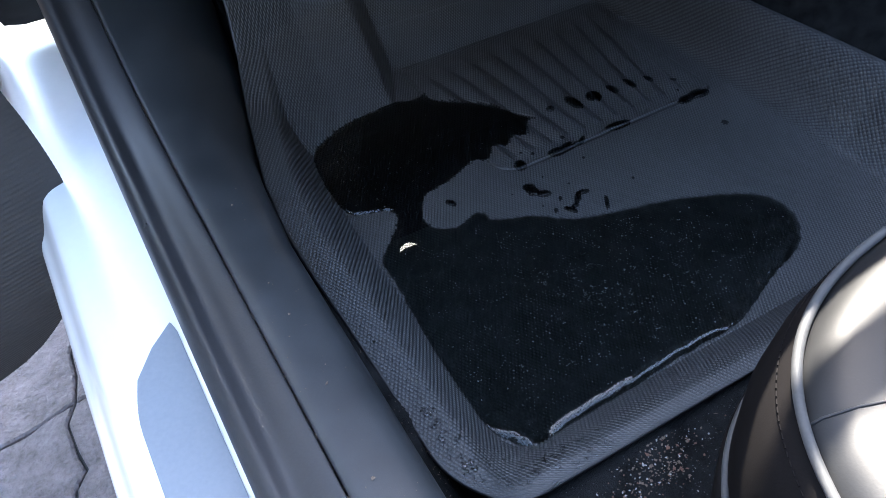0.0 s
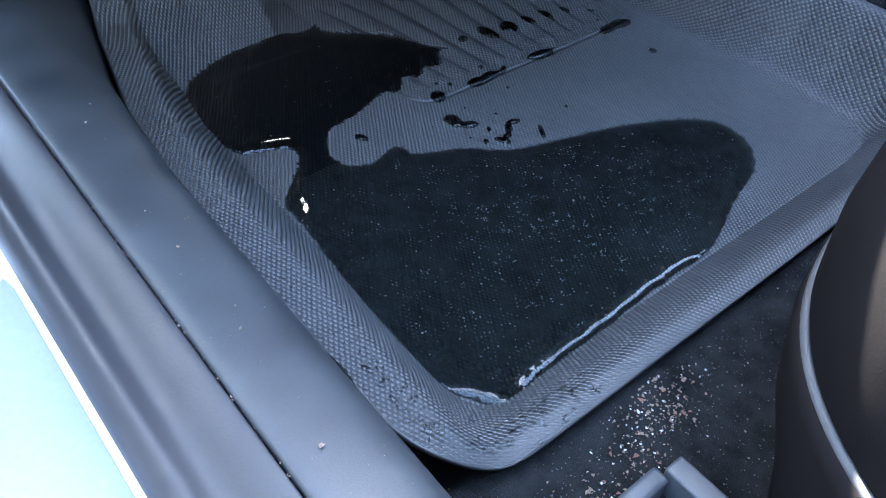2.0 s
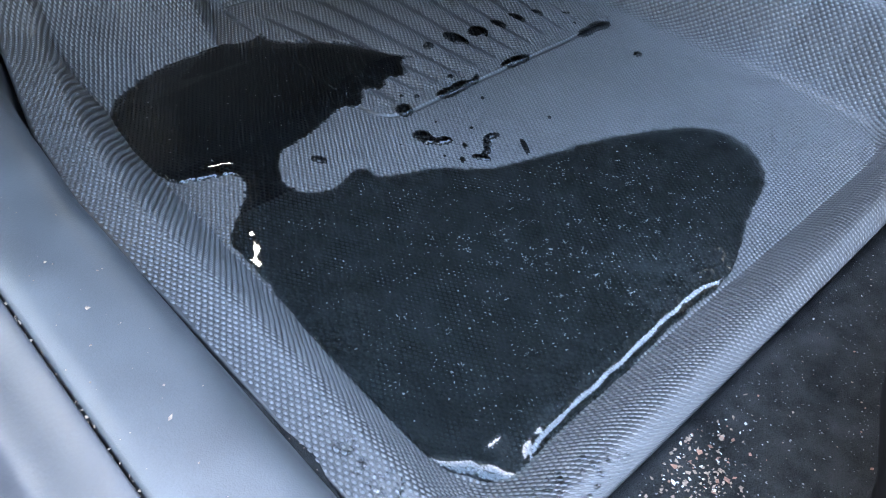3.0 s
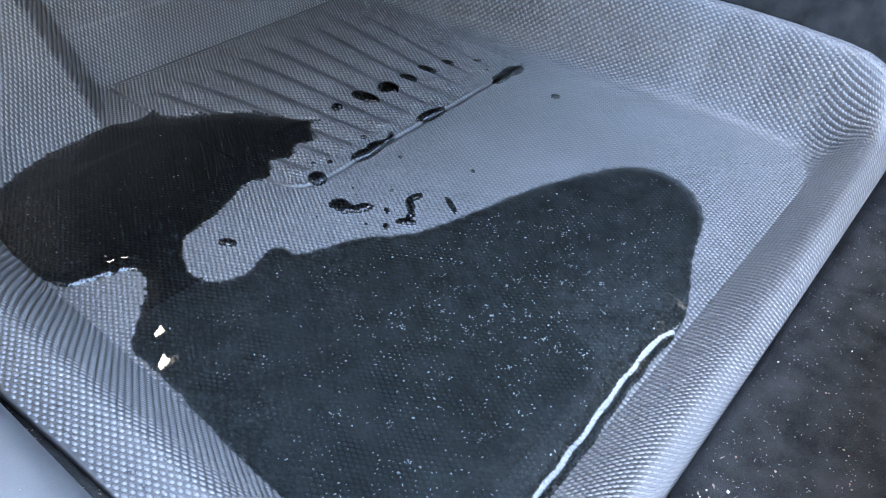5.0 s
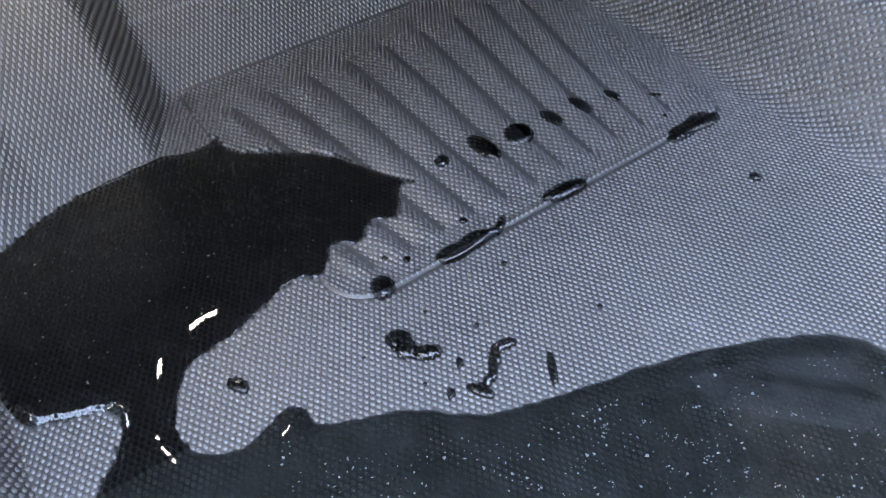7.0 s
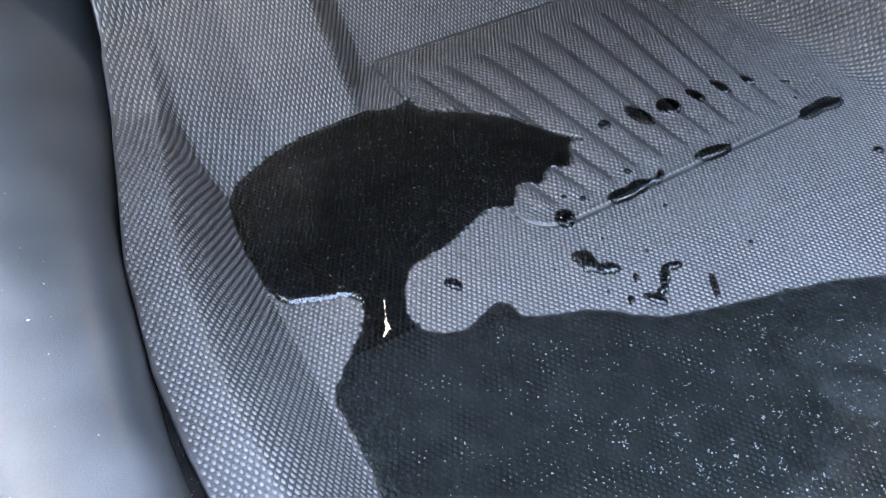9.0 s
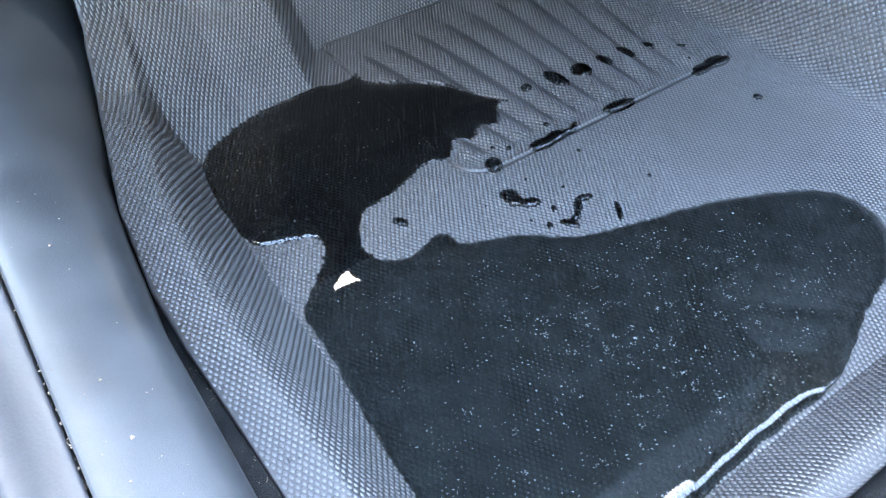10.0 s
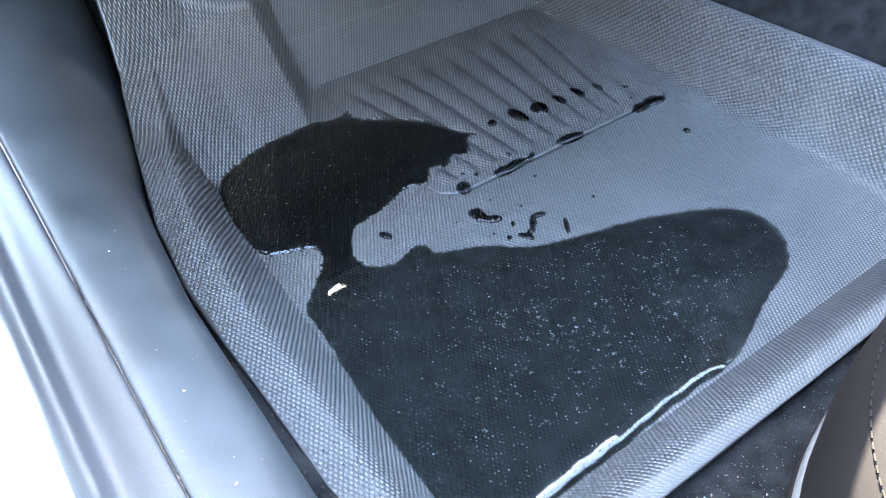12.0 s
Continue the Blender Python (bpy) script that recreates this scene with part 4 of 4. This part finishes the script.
tagged(chips("carpet_lint", lint_spots(), LINT, 6), "grey lint and fluff caught in the black carpet", "lint", kind="stuff")
for name, mat, spots, label in (("carpet_crumbs", CRUMB, crumb_spots(5, 260, 150, (0.0006, 0.0008, 0.001, 0.0013, 0.0017)), "dry brown crumbs on the black carpet"),
                                ("carpet_grit", GRIT, crumb_spots(15, 130, 80, (0.0004, 0.0005, 0.0007, 0.0012)), "white grit on the black carpet"),
                                ("carpet_shreds", SHRED, crumb_spots(25, 90, 60, (0.0006, 0.0009, 0.0014, 0.0021)), "reddish leaf shreds on the black carpet")):
    tagged(chips(name, spots, mat, len(spots)), label, "crumbs", kind="stuff")


def sill_spots():
    rnd = random.Random(9)
    big = [(0.093, 0.418), (0.095, 0.381), (0.108, 0.399), (0.094, 0.311), (0.109, 0.535), (0.099, 0.517), (0.090, 0.232)]
    spots = [(x, y, 0.1035, rnd.uniform(0.0010, 0.0017)) for x, y in big]
    for _ in range(150):
        x, y = rnd.uniform(0.074, 0.114), rnd.uniform(0.05, 0.75)
        spots.append((x, y, 0.1018, rnd.choice((0.0002, 0.0003, 0.0003, 0.0004, 0.0006))))
    for _ in range(260):
        spots.append((0.0716 + rnd.uniform(-0.0009, 0.0009), rnd.uniform(0.05, 0.62), 0.0985, rnd.choice((0.0003, 0.0005, 0.0007, 0.0010))))
    # dust caught in the slit between the trim and the mat
    for _ in range(170):
        y = rnd.uniform(0.20, 0.66)
        spots.append((float(mat_edge_left(y)) + rnd.uniform(-0.007, 0.0), y, 0.0490, rnd.choice((0.0003, 0.0004, 0.0005, 0.0007))))
    return spots


tagged(chips("sill_crumbs", sill_spots(), CRUMB, 2), "few pale crumbs and dust on the sill trim", "crumbs", kind="stuff")


def open_door():
    ob = holder("car_door", "open car door with white edge and dark ribbed inner panel", "car door")
    turn = pose(-0.085, 0.99, 0, 0, 0, 180 + 62)
    bm = bmesh.new()
    box(bm, (0.02, -0.05, -0.12), (1.0, -0.01, 0.72), 0.015, turn=turn)
    part("outer_panel", bm, PAINT, ob, "white painted steel skin")
    # Window and frame are unseen, added to hold back sky from the left.
    bm = bmesh.new()
    box(bm, (0.06, -0.034, 0.72), (0.96, -0.028, 1.16), turn=turn)
    part("window", bm, TINTED, ob, "dark tinted window glass, unseen, added to dim the sky", shade=False)
    bm = bmesh.new()
    for lo, hi in (((0.02, -0.05, 0.70), (0.07, -0.01, 1.20)), ((0.95, -0.05, 0.70), (1.0, -0.01, 1.20)), ((0.02, -0.05, 1.15), (1.0, -0.01, 1.20))):
        box(bm, lo, hi, 0.006, turn=turn)
    part("window_frame", bm, DARK, ob)
    # the inner panel is rounded towards the sill and finely ribbed
    edge = rounded([(-0.300, -0.190), (-0.170, -0.170), (-0.090, -0.105), (-0.052, -0.035), (-0.040, 0.035), (-0.044, 0.110), (-0.056, 0.180), (-0.100, 0.50)])
    step = np.r_[0, np.cumsum(np.hypot(*np.diff(edge, axis=0).T))]
    fine = np.arange(0, step[-1], 0.0014)
    ex, ez = np.interp(fine, step, edge[:, 0]), np.interp(fine, step, edge[:, 1])
    ribs = 0.0004 * np.sin(np.arange(len(fine)) * math.pi / 2)
    rows = [[(x + 0.018 - 0.5 * a + 0.004 * (a > 0) - r * 0.3, 0.70 - 0.16 * a + 0.10 * a * a - r, z) for a in np.linspace(0, 1, 14)] for x, z, r in zip(ex, ez, ribs)]
    sheet("inner_panel", np.array(rows), PANEL, ob, "dark finely ribbed plastic panel")
    back = [[(x - 0.002, 0.70 + d, z) for d in (0.0, 0.03, 0.10)] for x, z in zip(ex[::6], ez[::6])]
    sheet("panel_return", np.array(back), PANEL, ob)
    return ob


open_door()


def door_hinge():
    ob = holder("hinge_bracket", "painted steel door hinge bracket at the front of the sill", "hinge")
    bm = bmesh.new()
    box(bm, (-0.110, 0.955, 0.015), (-0.052, 0.985, 0.055), 0.004)
    box(bm, (-0.120, 0.930, 0.075), (-0.058, 0.990, 0.105), 0.006)
    part("bracket", bm, PAINT, ob)
    bm = bmesh.new()
    bmesh.ops.create_cone(bm, cap_ends=True, segments=20, radius1=0.011, radius2=0.011, depth=0.10, matrix=pose(-0.085, 0.955, 0.06))
    part("pin", bm, STEEL, ob, "bare steel pin")
    # Solid plate; its dark colour stands in for the shade of a slot.
    bm = bmesh.new()
    box(bm, (-0.075, 0.985, -0.02), (-0.056, 1.04, 0.16), 0.003)
    part("plate", bm, DARK, ob, "dark plate standing for the shaded slot behind the hinge")
    return ob


door_hinge()


def flagstone(outline, z):
    bm = flat_piece(outline, z - 0.03, z)
    bmesh.ops.bevel(bm, geom=[e for e in bm.edges if all(abs(v.co.z - z) < 1e-6 for v in e.verts)], offset=0.003, segments=1, affect="EDGES")
    return bm


def paving():
    xs, ys = np.linspace(-60, 60, 3), np.linspace(-60, 60, 3)
    x, y = np.meshgrid(xs, ys)
    ground = sheet("ground", np.stack([x, y, np.full_like(x, -0.312)], -1), JOINT)
    tagged(ground, "grey stone paving with dark irregular joints", "paving", kind="structure")
    rnd = random.Random(4)
    corner = {}
    for i in range(-7, 3):
        for j in range(-5, 12):
            corner[i, j] = (-0.139 + 0.27 * i + rnd.uniform(-0.06, 0.06) * (i != 0 or j != 0), 0.74 + 0.24 * j + rnd.uniform(-0.05, 0.05) * (i != 0 or j != 0))
    for i in range(-7, 2):
        for j in range(-5, 11):
            ring = []
            four = [corner[i, j], corner[i + 1, j], corner[i + 1, j + 1], corner[i, j + 1]]
            mid = Vector((sum(p[0] for p in four) / 4, sum(p[1] for p in four) / 4))
            for k in range(4):
                a, b = Vector(four[k]), Vector(four[(k + 1) % 4])
                for t in (0.0, 0.17, 0.33, 0.5, 0.66, 0.83):
                    p = a.lerp(b, t)
                    p += (0.004 if t == 0 else 0.0065) * Vector((math.sin(p.x * 61 + p.y * 37) + 0.6 * math.sin(p.x * 190 - p.y * 140), math.cos(p.x * 43 - p.y * 71) + 0.6 * math.cos(p.y * 210 + p.x * 120)))
                    ring.append(p + (mid - p).normalized() * 0.0018)
            part("flagstone", flagstone([tuple(p) for p in ring], -0.302 + rnd.uniform(-0.0015, 0.0015)), STONE, ground, shade=False)


paving()
